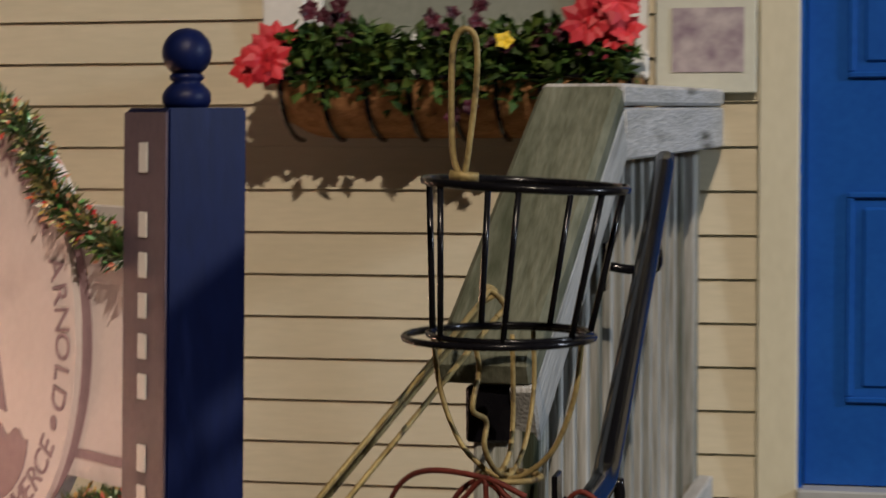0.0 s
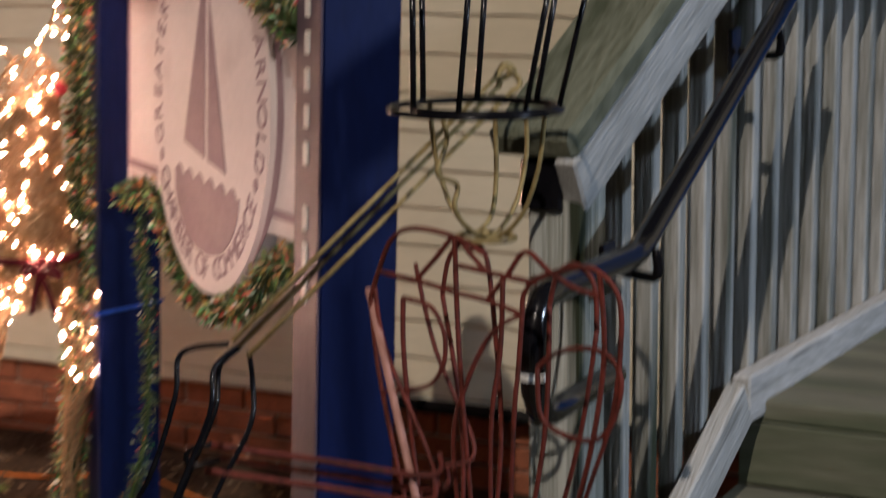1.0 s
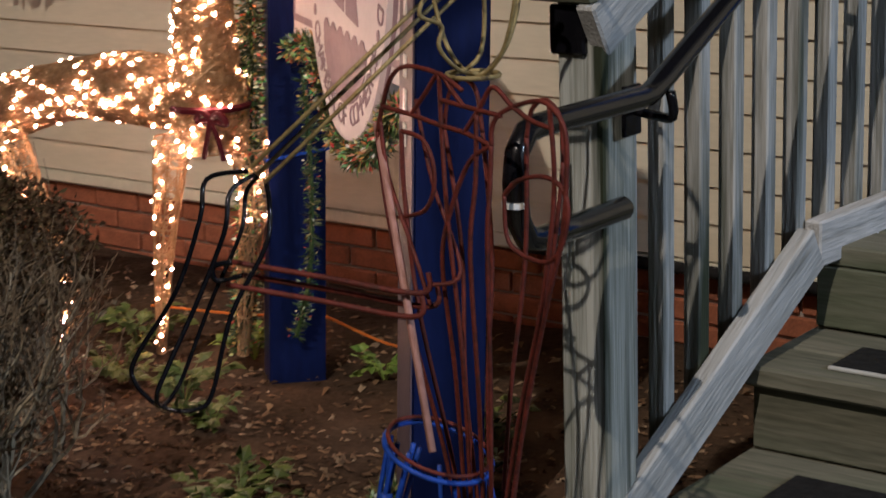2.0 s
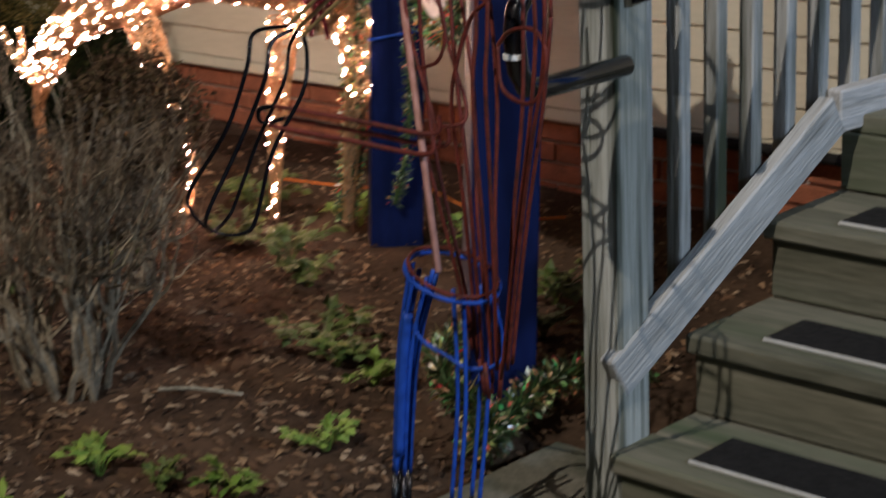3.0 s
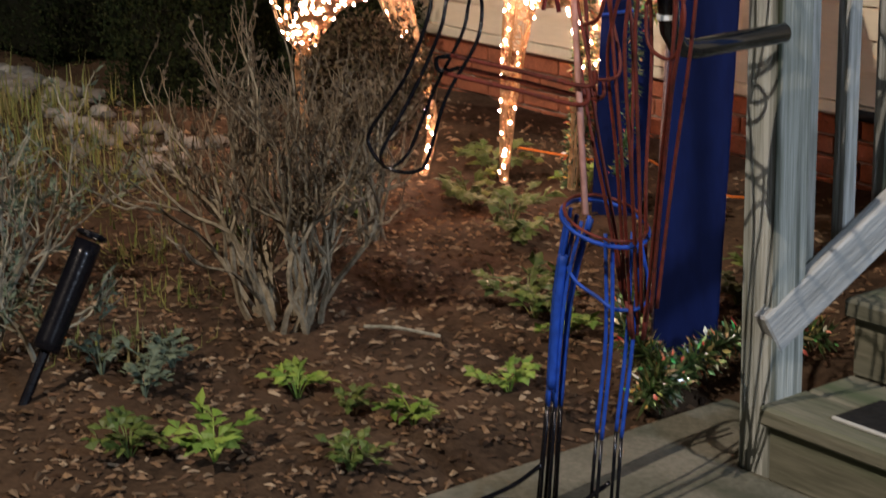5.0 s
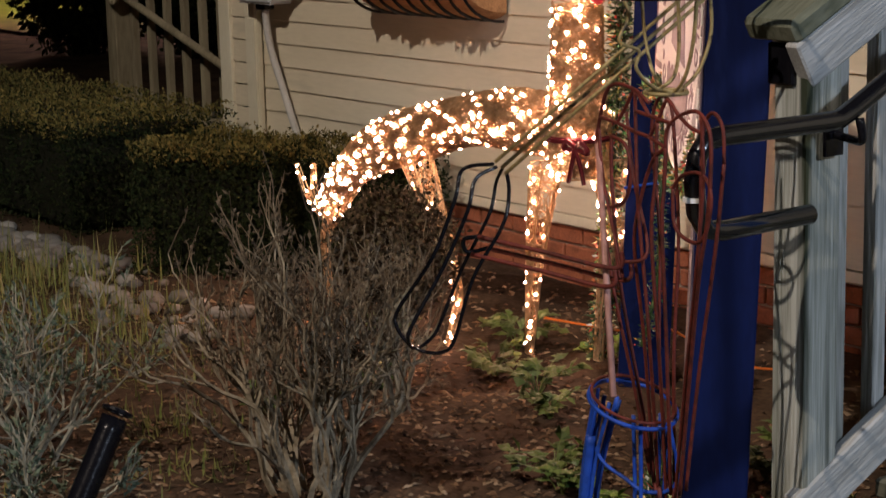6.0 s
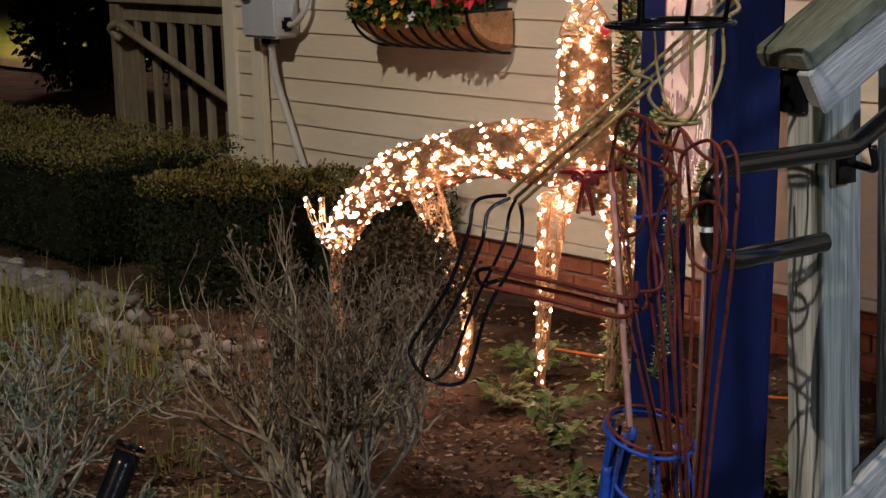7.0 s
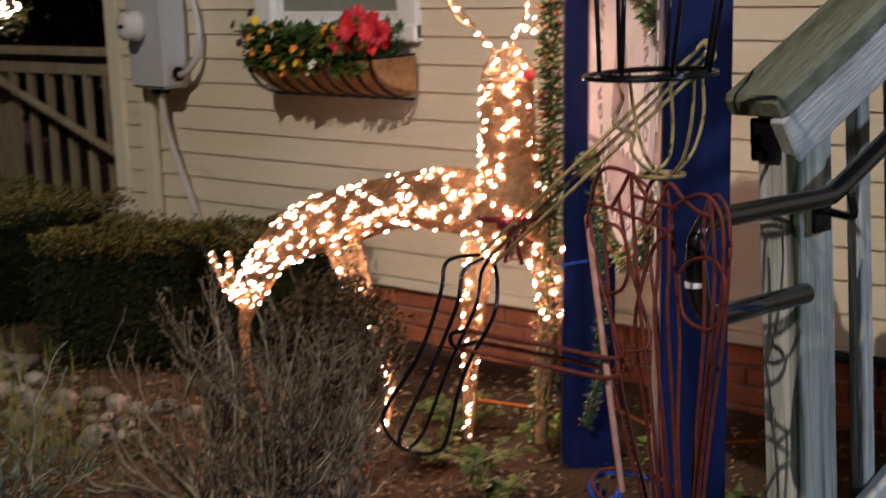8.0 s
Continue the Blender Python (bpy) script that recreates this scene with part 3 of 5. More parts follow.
def make_post(corner, address):
    p = thing("sign_post", "square navy blue wooden sign post with a ball finial", "sign post", (0, 0, 0), group="sign posts")
    lean(part("shaft", oriented(corner, PW, -PW, GZ - 0.1, 1.857), NAVY, p))
    c = corner + PU * PW / 2 - PN * PW / 2
    prof = [(0.0, 0.0), (0.036, 0.0), (0.041, 0.010), (0.041, 0.022), (0.036, 0.031), (0.028, 0.039), (0.023, 0.043), (0.029, 0.048), (0.029, 0.054), (0.024, 0.058)]
    for i in range(11):
        a = -0.95 + (math.pi / 2 + 0.95) * i / 10
        prof.append((0.042 * math.cos(a), 0.092 + 0.042 * math.sin(a)))
    V, F = lathe(prof, (c.x, c.y, 1.857))
    lean(raw("finial", V, F, NAVY, p, smooth=True))
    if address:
        # Thin mauve plate on the navy face: the warm light on it as colour.
        lean(part("address_board", oriented(corner + PN * 0.0005, PW, 0.004, GZ + 0.1, 1.85, bevel=0.001), mat("mauve_grey_lit_paint", (0.125, 0.095, 0.12), (0.085, 0.065, 0.085), 0.5, scale=6, bump=0.1), p, "navy front face coloured mauve as lit"))
        z = 1.80
        for hgt, gap in ((0.05, 0.065),) + ((0.042, 0.025),) * 5 + ((0.0, 0.05),) + ((0.045, 0.022),) * 3:
            if hgt:
                o = corner + PU * (PW / 2 - 0.014) + PN * 0.005
                lean(part("white_bar", oriented(o, 0.028, 0.003, z - hgt, z, bevel=0.0008), WHITE, p, "small white bar"))
            z -= hgt + gap
    return p


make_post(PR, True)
make_post(PL, False)


def make_post_cord():
    V, F = [], []
    m = PL + PU * PW / 2 - PN * PW / 2
    pts = []
    for a, b, z in ((1, 1, 0.858), (-1, 1, 0.878), (-1, -1, 0.90), (1, -1, 0.875)):
        p = m + PU * a * (PW / 2 + 0.005) + PN * b * (PW / 2 + 0.005)
        pts.append((p.x, p.y + LEAN * (z - 1), z))
    tube(V, F, pts, 0.0045, 6, True)
    tagged(raw("cord", V, F, BLUEW), "thin blue cord tied round the navy sign post", "cord")


make_post_cord()


def sign_point(u, z, n=0.0):
    p = PR + U * (PW + u) - N * (PW / 2) + N * n
    return Vector((p.x, p.y, z))


SPAN = (PL - PR).dot(U) - PW
OC, OZ, OA, OB = 0.546, 1.438, 0.350, 0.412


def flat_piece(outline, n0, n1):
    """A plate on the sign's plane from an outline of (u, z), between two depths."""
    bm = bmesh.new()
    back = [bm.verts.new(sign_point(u, z, n0)) for u, z in outline]
    front = [bm.verts.new(sign_point(u, z, n1)) for u, z in outline]
    bm.faces.new(front)
    bm.faces.new(list(reversed(back)))
    k = len(outline)
    for i in range(k):
        bm.faces.new((front[i], back[i], back[(i + 1) % k], front[(i + 1) % k]))
    bmesh.ops.recalc_face_normals(bm, faces=bm.faces[:])
    return bm


def ellipse(a, b, k=64, t0=0.0, t1=2 * math.pi):
    return [(OC + a * math.cos(t0 + (t1 - t0) * i / k), OZ + b * math.sin(t0 + (t1 - t0) * i / k)) for i in range(k)]


def ring(a0, b0, a1, b1, n0, n1, k=72):
    bm = bmesh.new()
    o, i_ = ellipse(a0, b0, k), ellipse(a1, b1, k)
    vs = [[bm.verts.new(sign_point(u, z, n)) for u, z in e] for e, n in ((o, n0), (o, n1), (i_, n1), (i_, n0))]
    for r in range(4):
        A, B = vs[r], vs[(r + 1) % 4]
        for j in range(k):
            bm.faces.new((A[j], A[(j + 1) % k], B[(j + 1) % k], B[j]))
    bmesh.ops.recalc_face_normals(bm, faces=bm.faces[:])
    return bm


def letter(ch, size):
    cu = bpy.data.curves.new("letter", "FONT")
    cu.body, cu.size, cu.extrude, cu.align_x, cu.align_y = ch, size, 0.001, "CENTER", "CENTER"
    tmp = bpy.data.objects.new("letter", cu)
    scene.collection.objects.link(tmp)
    me = bpy.data.meshes.new_from_object(tmp.evaluated_get(bpy.context.evaluated_depsgraph_get()))
    bpy.data.objects.remove(tmp)
    return me


def make_sign():
    s = thing("hanging_sign", "off-white oval chamber sign with faded mauve sailboat", "sign", (0, 0, 0))
    lean(part("backboard", flat_piece([(0.0, 1.20), (SPAN, 1.20), (SPAN, 1.685), (0.0, 1.685)], -0.018, 0.014), SIGNW, s))
    for bits in ([(0.012, 1.235), (SPAN - 0.012, 1.235), (SPAN - 0.012, 1.252), (0.012, 1.252)], [(0.012, 1.632), (SPAN - 0.012, 1.632), (SPAN - 0.012, 1.649), (0.012, 1.649)],
                 [(0.010, 1.252), (0.024, 1.252), (0.024, 1.632), (0.010, 1.632)], [(SPAN - 0.024, 1.252), (SPAN - 0.010, 1.252), (SPAN - 0.010, 1.632), (SPAN - 0.024, 1.632)]):
        lean(part("border_line", flat_piece(bits, 0.014, 0.016), SIGNP, s))
    lean(part("border_ring", flat_piece(ellipse(OA + 0.03, OB - 0.02), 0.0142, 0.0165), SIGNP, s))
    lean(part("oval", flat_piece(ellipse(OA, OB), -0.02, 0.03), SIGNW, s))
    # sails and hull
    for out in ([(OC + 0.01, OZ + 0.30), (OC + 0.135, OZ - 0.10), (OC + 0.01, OZ - 0.125)], [(OC - 0.01, OZ + 0.22), (OC - 0.01, OZ - 0.128), (OC - 0.115, OZ - 0.145)]):
        lean(part("sail", flat_piece(out, 0.03, 0.032), SIGNP, s))
    hull = [(OC + 0.19 - i * 0.38 / 24, OZ - 0.165 + (0.012 if i % 4 in (1, 2) else -0.003) - 0.02 * i / 24) for i in range(25)]
    hull += [(OC + 0.19 * math.cos(math.pi + math.pi * i / 16), OZ - 0.185 + 0.145 * math.sin(math.pi + math.pi * i / 16)) for i in range(1, 16)]
    lean(part("hull", flat_piece(hull, 0.03, 0.032), SIGNP, s))
    # ring of lettering; u grows towards the reader's left
    top, bottom = "GREATER SEVERNA PARK & ARNOLD", "CHAMBER OF COMMERCE"
    cache = {}
    for text, a0, a1, flip in ((top, 200, -20, False), (bottom, 209, 331, True)):
        for i, ch in enumerate(text):
            if ch == " ":
                continue
            a = radians(a0 + (a1 - a0) * (i + 0.5) / len(text))
            ra, rb = OA - 0.045, OB - 0.052
            px_, pz_ = ra * math.cos(a), rb * math.sin(a)
            nx, nz = math.cos(a) / ra, math.sin(a) / rb
            up = Vector((nx, nz)).normalized() * (-1 if flip else 1)
            me = letter(ch, 0.066)
            right = Vector((up.y, -up.x))
            for v in me.vertices:
                q = Vector((px_, pz_)) + right * v.co.x + up * v.co.y
                v.co = sign_point(OC - q.x, OZ + q.y, 0.031 + v.co.z)
            me.materials.clear()
            me.materials.append(SIGNP)
            ob = new("letter", me)
            ob.parent = s
            lean(ob)
    for sgn in (-1, 1):
        a = radians(-24 if sgn > 0 else 204)
        q = ((OA - 0.045) * math.cos(a), (OB - 0.052) * math.sin(a))
        lean(part("dot", flat_piece([(OC - q[0] + 0.010 * math.cos(2 * math.pi * i / 14), OZ + q[1] + 0.014 * math.sin(2 * math.pi * i / 14)) for i in range(14)], 0.03, 0.032), SIGNP, s))


make_sign()


def make_garland(path, name, label, radius=0.05, per=900, foil=0.16, seed=1):
    random.seed(seed)
    line = smoothline(path, 10)
    seg = [(line[i + 1] - line[i]).length for i in range(len(line) - 1)]
    tot = sum(seg)
    g = thing(name, label, "garland", (0, 0, 0), group="tinsel garlands")
    V, F = [], []
    tube(V, F, line, 0.006, 5)
    raw("core", V, F, LEAFD, g)
    V, F, V2, F2 = [], [], [], []
    for i in range(int(per * tot)):
        t, k = rnd(0, tot), 0
        while k < len(seg) - 1 and t > seg[k]:
            t -= seg[k]
            k += 1
        d = (line[k + 1] - line[k]).normalized()
        p = line[k] + d * min(t, seg[k])
        out = rvec()
        out = (out - d * out.dot(d) * 0.6).normalized()
        L = radius * rnd(0.55, 1.05)
        a, b = (V2, F2) if random.random() < foil else (V, F)
        if a is V2:
            leafquad(a, b, p + out * L * 0.6, (out + rvec() * 0.8), rvec(), radius * rnd(0.22, 0.45), radius * rnd(0.10, 0.20), 0.2)
        else:
            leafquad(a, b, p, out, rvec(), L, radius * rnd(0.10, 0.2), 0.2)
    tagged(raw("needles", V, F, TINSEL, g), kind="stuff")
    tagged(raw("foil", V2, F2, SPARK, g, "red, green and silver foil flecks"), kind="stuff")


def on_sign(u, z, n=0.05):
    p = sign_point(u, z, n)
    return (p.x, p.y + LEAN * (z - 1), z)


make_garland([on_sign(-0.01 - 0.0, 1.60, 0.05), on_sign(OC - OA * 0.9, OZ + OB * 0.62), on_sign(OC - OA * 0.55, OZ + OB * 0.94), on_sign(OC, OZ + OB + 0.02), on_sign(OC + OA * 0.55, OZ + OB * 0.9), on_sign(OC + OA * 0.92, OZ + OB * 0.64), on_sign(SPAN - 0.01, 1.71)],
             "garland", "green tinsel garland over the top of the oval sign", 0.052, 2300, 0.42, seed=3)
make_garland([on_sign(0.0, 1.17, 0.01), on_sign(OC - OA * 0.95, OZ - OB * 0.72, 0.01), on_sign(OC - OA * 0.62, OZ - OB * 0.94, 0.01), on_sign(OC, OZ - OB - 0.035, 0.01), on_sign(OC + OA * 0.62, OZ - OB * 0.94, 0.01), on_sign(OC + OA * 1.02, OZ - OB * 0.62, 0.01), on_sign(SPAN, 1.16, 0.02)],
             "garland", "green tinsel garland hung under the oval sign", 0.052, 2300, 0.42, seed=4)
pl = PL + U * PW * 0.5 + N * 0.03 + Vector((0.06, 0.04, 0))
make_garland([(pl.x - 0.03, pl.y - 0.01 + LEAN * 0.9, 1.95), (pl.x - 0.06, pl.y, 1.6), (pl.x - 0.05, pl.y - 0.03, 1.25), (pl.x - 0.07, pl.y - 0.04, 0.9), (pl.x - 0.09, pl.y - 0.05, 0.6), (pl.x - 0.13, pl.y - 0.06, 0.34)],
             "garland", "green tinsel garland hanging down the sign post", 0.055, 2400, 0.40, seed=5)
make_garland([(0.42, -1.30, 0.34), (0.56, -1.60, 0.40), (0.66, -1.68, 0.36), (0.82, -1.74, 0.36), (0.86, -1.82, 0.32), (0.80, -1.52, 0.36), (0.86, -1.25, 0.33)],
             "garland", "loose tinsel garland heaped round the post's foot", 0.06, 1300, 0.22, seed=6)
pb = sign_point(SPAN - 0.06, 1.13, 0.0)
make_garland([(pb.x, pb.y, 1.12), (pb.x + 0.03, pb.y - 0.02, 0.85), (pb.x + 0.02, pb.y - 0.03, 0.6), (pb.x - 0.02, pb.y - 0.05, 0.42)], "garland", "tinsel garland end trailing from the sign", 0.035, 900, 0.2, seed=7)

# ---------- wire figure ----------


def make_figure():
    random.seed(11)
    V, F, M = [], [], []
    R, Y, K, B, P = 0, 1, 2, 3, 4

    def wire(pts, mi, r=0.0033, n=6, closed=False):
        tube(V, F, smoothline(pts, n, closed) if n else [Vector(p) for p in pts], r, 6, closed, None, M, mi)

    def hoop(c, a, b, mi, r=0.0042, tilt=0.0, k=20, z2=0.0):
        wire([(c[0] + a * math.cos(2 * math.pi * i / k), c[1] + b * math.sin(2 * math.pi * i / k), c[2] + tilt * math.cos(2 * math.pi * i / k)) for i in range(k)], mi, r, 2, True)
    C, CT = Vector((1.296, -2.275, 1.590)), Vector((1.326, -2.268, 1.765))
    # hat: brim, crown and uprights
    hoop(C, 0.110, 0.105, K, 0.0044)
    hoop(C + Vector((0.012, 0.0, 0.004)), 0.094, 0.088, K, 0.0038)
    hoop(CT, 0.117, 0.10, K, 0.0052, -0.006)
    for i in range(7):
        a = 2 * math.pi * i / 7 + 0.3
        wire([C + Vector((0.012 + 0.094 * math.cos(a), 0.088 * math.sin(a), 0)), CT + Vector((0.117 * math.cos(a), 0.10 * math.sin(a), 0))], K, 0.0039, 0)
    # plume loop on the hat
    lx, ly = 1.245, -2.235
    wire([(lx + 0.004, ly, 1.765), (lx - 0.010, ly, 1.80), (lx - 0.011, ly, 1.90), (lx - 0.006, ly, 1.935), (lx + 0.006, ly, 1.945), (lx + 0.018, ly, 1.932), (lx + 0.018, ly, 1.88), (lx + 0.008, ly, 1.80), (lx + 0.002, ly, 1.765)], Y, 0.0042)
    wire([(lx - 0.014, ly, 1.775), (lx + 0.02, ly, 1.772)], Y, 0.006, 0)
    # head
    w, v = Vector((-0.25, -0.97, 0)), Vector((0.97, -0.25, 0))
    wire([C + w * d + Vector((0, 0, z - 1.59)) for d, z in ((0.065, 1.588), (0.055, 1.555), (0.073, 1.516), (0.036, 1.497), (0.041, 1.468), (0.010, 1.435), (-0.03, 1.422))], Y)
    wire([C + w * d + Vector((0, 0, z - 1.59)) for d, z in ((-0.100, 1.586), (-0.102, 1.52), (-0.08, 1.46), (-0.045, 1.428), (-0.02, 1.422))], Y)
    wire([C + w * d + Vector((0, 0, z - 1.59)) for d, z in ((-0.038, 1.588), (-0.040, 1.50), (-0.03, 1.45), (0.0, 1.43))], Y)
    for s in (-1, 1):
        wire([C + v * s * d + w * -0.02 + Vector((0, 0, z - 1.59)) for d, z in ((0.095, 1.588), (0.085, 1.52), (0.06, 1.46), (0.025, 1.428), (0.0, 1.42))], Y)
    # long horn: three rods and a black flared bell
    A, E = Vector((1.250, -2.100, 1.603)), Vector((1.009, -2.392, 1.278))
    d = (E - A).normalized()
    s1 = d.cross(Vector((0, 0, 1))).normalized()
    s2 = s1.cross(d)
    offs = (s2 * 0.013, s2 * -0.004 + s1 * 0.013, s2 * -0.014 - s1 * 0.008)
    for o in offs:
        wire([A + o, E + o], Y, 0.0036, 0)
    wire([A + offs[0], A + offs[0] - d * 0.025 + s1 * 0.012, A + offs[1] - d * 0.03, A + offs[1] - d * 0.01 + s1 * 0.012, A + offs[1]], Y, 0.0042)
    wire([A + offs[2], A + offs[2] - d * 0.02, A + offs[0] - d * 0.02, A + offs[0]], Y, 0.0042)
    Mo = Vector((0.935, -2.510, 0.995))
    axis = (Mo - E).normalized()
    q1 = axis.cross(Vector((0.3, 0.8, 0.2))).normalized()
    q2 = axis.cross(q1)
    for i in range(4):
        a = math.pi / 4 + math.pi / 2 * i
        o = q1 * math.cos(a) + q2 * math.sin(a)
        wire([E + o * 0.014, E + axis * 0.03 + o * 0.05 + Vector((-0.02, 0, 0)), E + axis * 0.09 + o * 0.052, E + axis * 0.20 + o * 0.044, Mo + o * 0.062, Mo + axis * 0.03 + o * 0.05, Mo + axis * 0.045 + o * 0.02, Mo + axis * 0.047], K, 0.0036)
    # arm to the horn
    H, El = Vector((0.985, -2.425, 1.135)), Vector((1.262, -2.345, 1.108))
    for o in (Vector((0, 0, 0.018)), Vector((0, 0.02, -0.006)), Vector((0, -0.016, -0.012))):
        wire([H + o, H + (El - H) * 0.5 + o, El + o, El + o + Vector((0.012, 0.006, 0.03))], R, 0.0042)
    wire([H + Vector((0, 0, 0.018)), H + Vector((-0.03, -0.01, 0.01)), H + Vector((-0.035, 0, -0.015)), H + Vector((0, 0.02, -0.006))], K, 0.0042)
    sh = Vector((1.150, -2.280, 1.352))
    wire([sh, sh + Vector((0.02, -0.01, -0.08)), El + Vector((-0.02, 0.02, 0.06)), El + Vector((0.01, 0.01, 0.0))], R)
    wire([sh + Vector((0.05, 0.02, 0.03)), sh + Vector((0.09, 0.0, -0.08)), El + Vector((0.05, 0.03, 0.05)), El + Vector((0.012, 0.006, 0.03))], R)
    # collar, yoke and shoulder arches in one plane, y by depth
    def flat(pts, back=0.0, mi=R, r=0.0034):
        """A wire on the coat's slanting front, or so far behind it; it closes in on the hem below."""
        out = []
        for x, z in pts:
            x = 1.31 + (x - 1.31) * (1 - 4.0 * back)
            u = (x - 1.137) * 1.179
            k = min(1, max(0, (z - 0.70) / 0.45))
            y = -2.28 - 0.278 * u + back
            out.append((x + (1.144 + u - x) * k, y * k + (-2.262 + 0.3 * back) * (1 - k), z + 0.13 * u * (1.84 - z) * k))
        wire(out, mi, r)
    hem = Vector((1.302, -2.262, 0.70))
    flat([(1.137, 1.334), (1.149, 1.371), (1.169, 1.415), (1.201, 1.432), (1.259, 1.425), (1.30, 1.405)])
    flat([(1.149, 1.371), (1.204, 1.364), (1.258, 1.353), (1.302, 1.346), (1.349, 1.332)])
    flat([(1.259, 1.389), (1.302, 1.383), (1.367, 1.374)])
    flat([(1.204, 1.364), (1.232, 1.395), (1.259, 1.425), (1.28, 1.405), (1.302, 1.383)])
    flat([(1.302, 1.346), (1.33, 1.382), (1.354, 1.413), (1.385, 1.39), (1.417, 1.372), (1.446, 1.365)])
    flat([(1.349, 1.332), (1.352, 1.36), (1.371, 1.381), (1.417, 1.398), (1.446, 1.395), (1.470, 1.364), (1.472, 1.298), (1.462, 1.21), (1.437, 1.12), (1.39, 0.95), (hem.x + 0.035, hem.z + 0.02)])
    flat([(1.446, 1.395), (1.452, 1.28), (1.428, 1.12), (1.375, 0.93), (hem.x + 0.02, hem.z)])
    flat([(1.369, 1.265), (1.395, 1.288), (1.437, 1.297), (1.466, 1.282), (1.473, 1.245), (1.455, 1.19), (1.42, 1.178), (1.375, 1.20), (1.369, 1.265)])
    flat([(1.185, 1.339), (1.225, 1.33), (1.243, 1.298), (1.243, 1.26), (1.227, 1.23), (1.20, 1.218), (1.153, 1.209)])
    flat([(1.259, 1.425), (1.262, 1.32), (1.268, 1.215), (1.283, 1.0), (hem.x - 0.02, hem.z)])
    flat([(1.324, 1.374), (1.320, 1.28), (1.307, 1.173), (1.308, 0.95), (hem.x, hem.z - 0.01)])
    flat([(1.349, 1.332), (1.344, 1.26), (1.338, 1.192), (1.330, 0.97), (hem.x + 0.012, hem.z + 0.015)])
    flat([(1.349, 1.332), (1.309, 1.304), (1.273, 1.231), (1.255, 1.15), (1.268, 0.98), (hem.x - 0.03, hem.z + 0.03)])
    flat([(1.137, 1.334), (1.143, 1.27), (1.153, 1.209), (1.185, 1.06), (1.235, 0.88), (hem.x - 0.04, hem.z + 0.04)])
    flat([(1.185, 1.339), (1.186, 1.25), (1.205, 1.08), (1.248, 0.88), (hem.x - 0.03, hem.z + 0.02)])
    # back of the coat
    for a in ([(1.15, 1.33), (1.165, 1.38), (1.20, 1.405), (1.24, 1.39), (1.255, 1.33)], [(1.37, 1.33), (1.385, 1.37), (1.42, 1.385), (1.455, 1.36), (1.46, 1.30)]):
        flat(a, 0.08)
    for x0, z0, x1 in ((1.15, 1.33, 1.21), (1.255, 1.33, 1.27), (1.37, 1.33, 1.33), (1.46, 1.30, 1.375)):
        flat([(x0, z0), ((x0 + x1) / 2 + 0.01, 1.15), (x1, 0.95), (hem.x + (x1 - 1.3) * 0.4, hem.z + 0.02)], 0.08)
    hoop((1.305, -2.265, 1.425), 0.038, 0.034, Y, 0.0038)
    for i in range(5):
        a = 1.2 * i
        wire([hem + Vector((0.022 * math.cos(a), 0.02 * math.sin(a), 0.03)), hem + Vector((0.014 * math.cos(a), 0.012 * math.sin(a), -0.035))], R, 0.004, 0)
    # straight support rod
    wire([(1.136, -2.271, 1.345), (1.318, -2.40, 0.92)], P, 0.006, 0)
    # waist hoop, two narrow trouser legs, black shins
    hc = Vector((1.238, -2.283, 0.868))
    hoop(hc, 0.079, 0.077, B, 0.0042, -0.026)
    hoop(hc + Vector((0.002, 0, 0.010)), 0.075, 0.073, R, 0.0032, -0.026)
    wire([(1.165, -2.30, 0.885), (1.163, -2.31, 0.80), (1.185, -2.31, 0.757), (1.23, -2.30, 0.735), (1.275, -2.285, 0.715), (1.325, -2.26, 0.74), (1.317, -2.27, 0.85)], B, 0.0038)
    for k in range(6):
        a = 2 * math.pi * k / 6 + 0.5
        o = Vector((math.cos(a), math.sin(a), 0))
        top_l = hc + Vector((-0.055, -0.012, 0.0)) + o * 0.024
        wire([top_l, Vector((1.150, -2.305, 0.72)) + o * 0.017, Vector((1.128, -2.31, 0.50)) + o * 0.014], B, 0.0040)
        wire([Vector((1.128, -2.31, 0.50)) + o * 0.014, Vector((1.110, -2.315, GZ + 0.012)) + o * 0.018], K, 0.0036, 0)
    for k in range(4):
        a = 2 * math.pi * k / 4 + 0.3
        o = Vector((math.cos(a), math.sin(a), 0))
        wire([hc + Vector((0.035, 0.01, -0.02)) + o * 0.035, Vector((1.268, -2.275, 0.66)) + o * 0.028, Vector((1.252, -2.285, 0.47)) + o * 0.026], B, 0.0038)
        wire([Vector((1.252, -2.285, 0.47)) + o * 0.026, Vector((1.245, -2.295, GZ + 0.012)) + o * 0.028], K, 0.0036, 0)
    wire([(1.166, -2.318, 0.80), (1.150, -2.322, 0.68), (1.138, -2.325, 0.54)], B, 0.010)
    for cx, cy in ((1.105, -2.36), (1.25, -2.32)):
        wire([(cx - 0.09, cy - 0.075, GZ + 0.016), (cx - 0.05, cy - 0.085, GZ + 0.016), (cx + 0.04, cy, GZ + 0.016), (cx + 0.045, cy + 0.05, GZ + 0.016), (cx, cy + 0.04, GZ + 0.016), (cx - 0.08, cy - 0.035, GZ + 0.016)], K, 0.0055, 6, True)
        wire([(cx - 0.085, cy - 0.06, GZ + 0.016), (cx - 0.03, cy - 0.01, GZ + 0.055), (cx + 0.01, cy + 0.03, GZ + 0.10)], K, 0.005)
    ob = raw("wire_figure_statue", V, F, [RUST, BRASS, BLACKM, BLUEW, PINKROD], None, smooth=True, mats=M)
    tagged(ob, "painted wire-frame topiary figure blowing a long yellow horn", "wire sculpture")


make_figure()

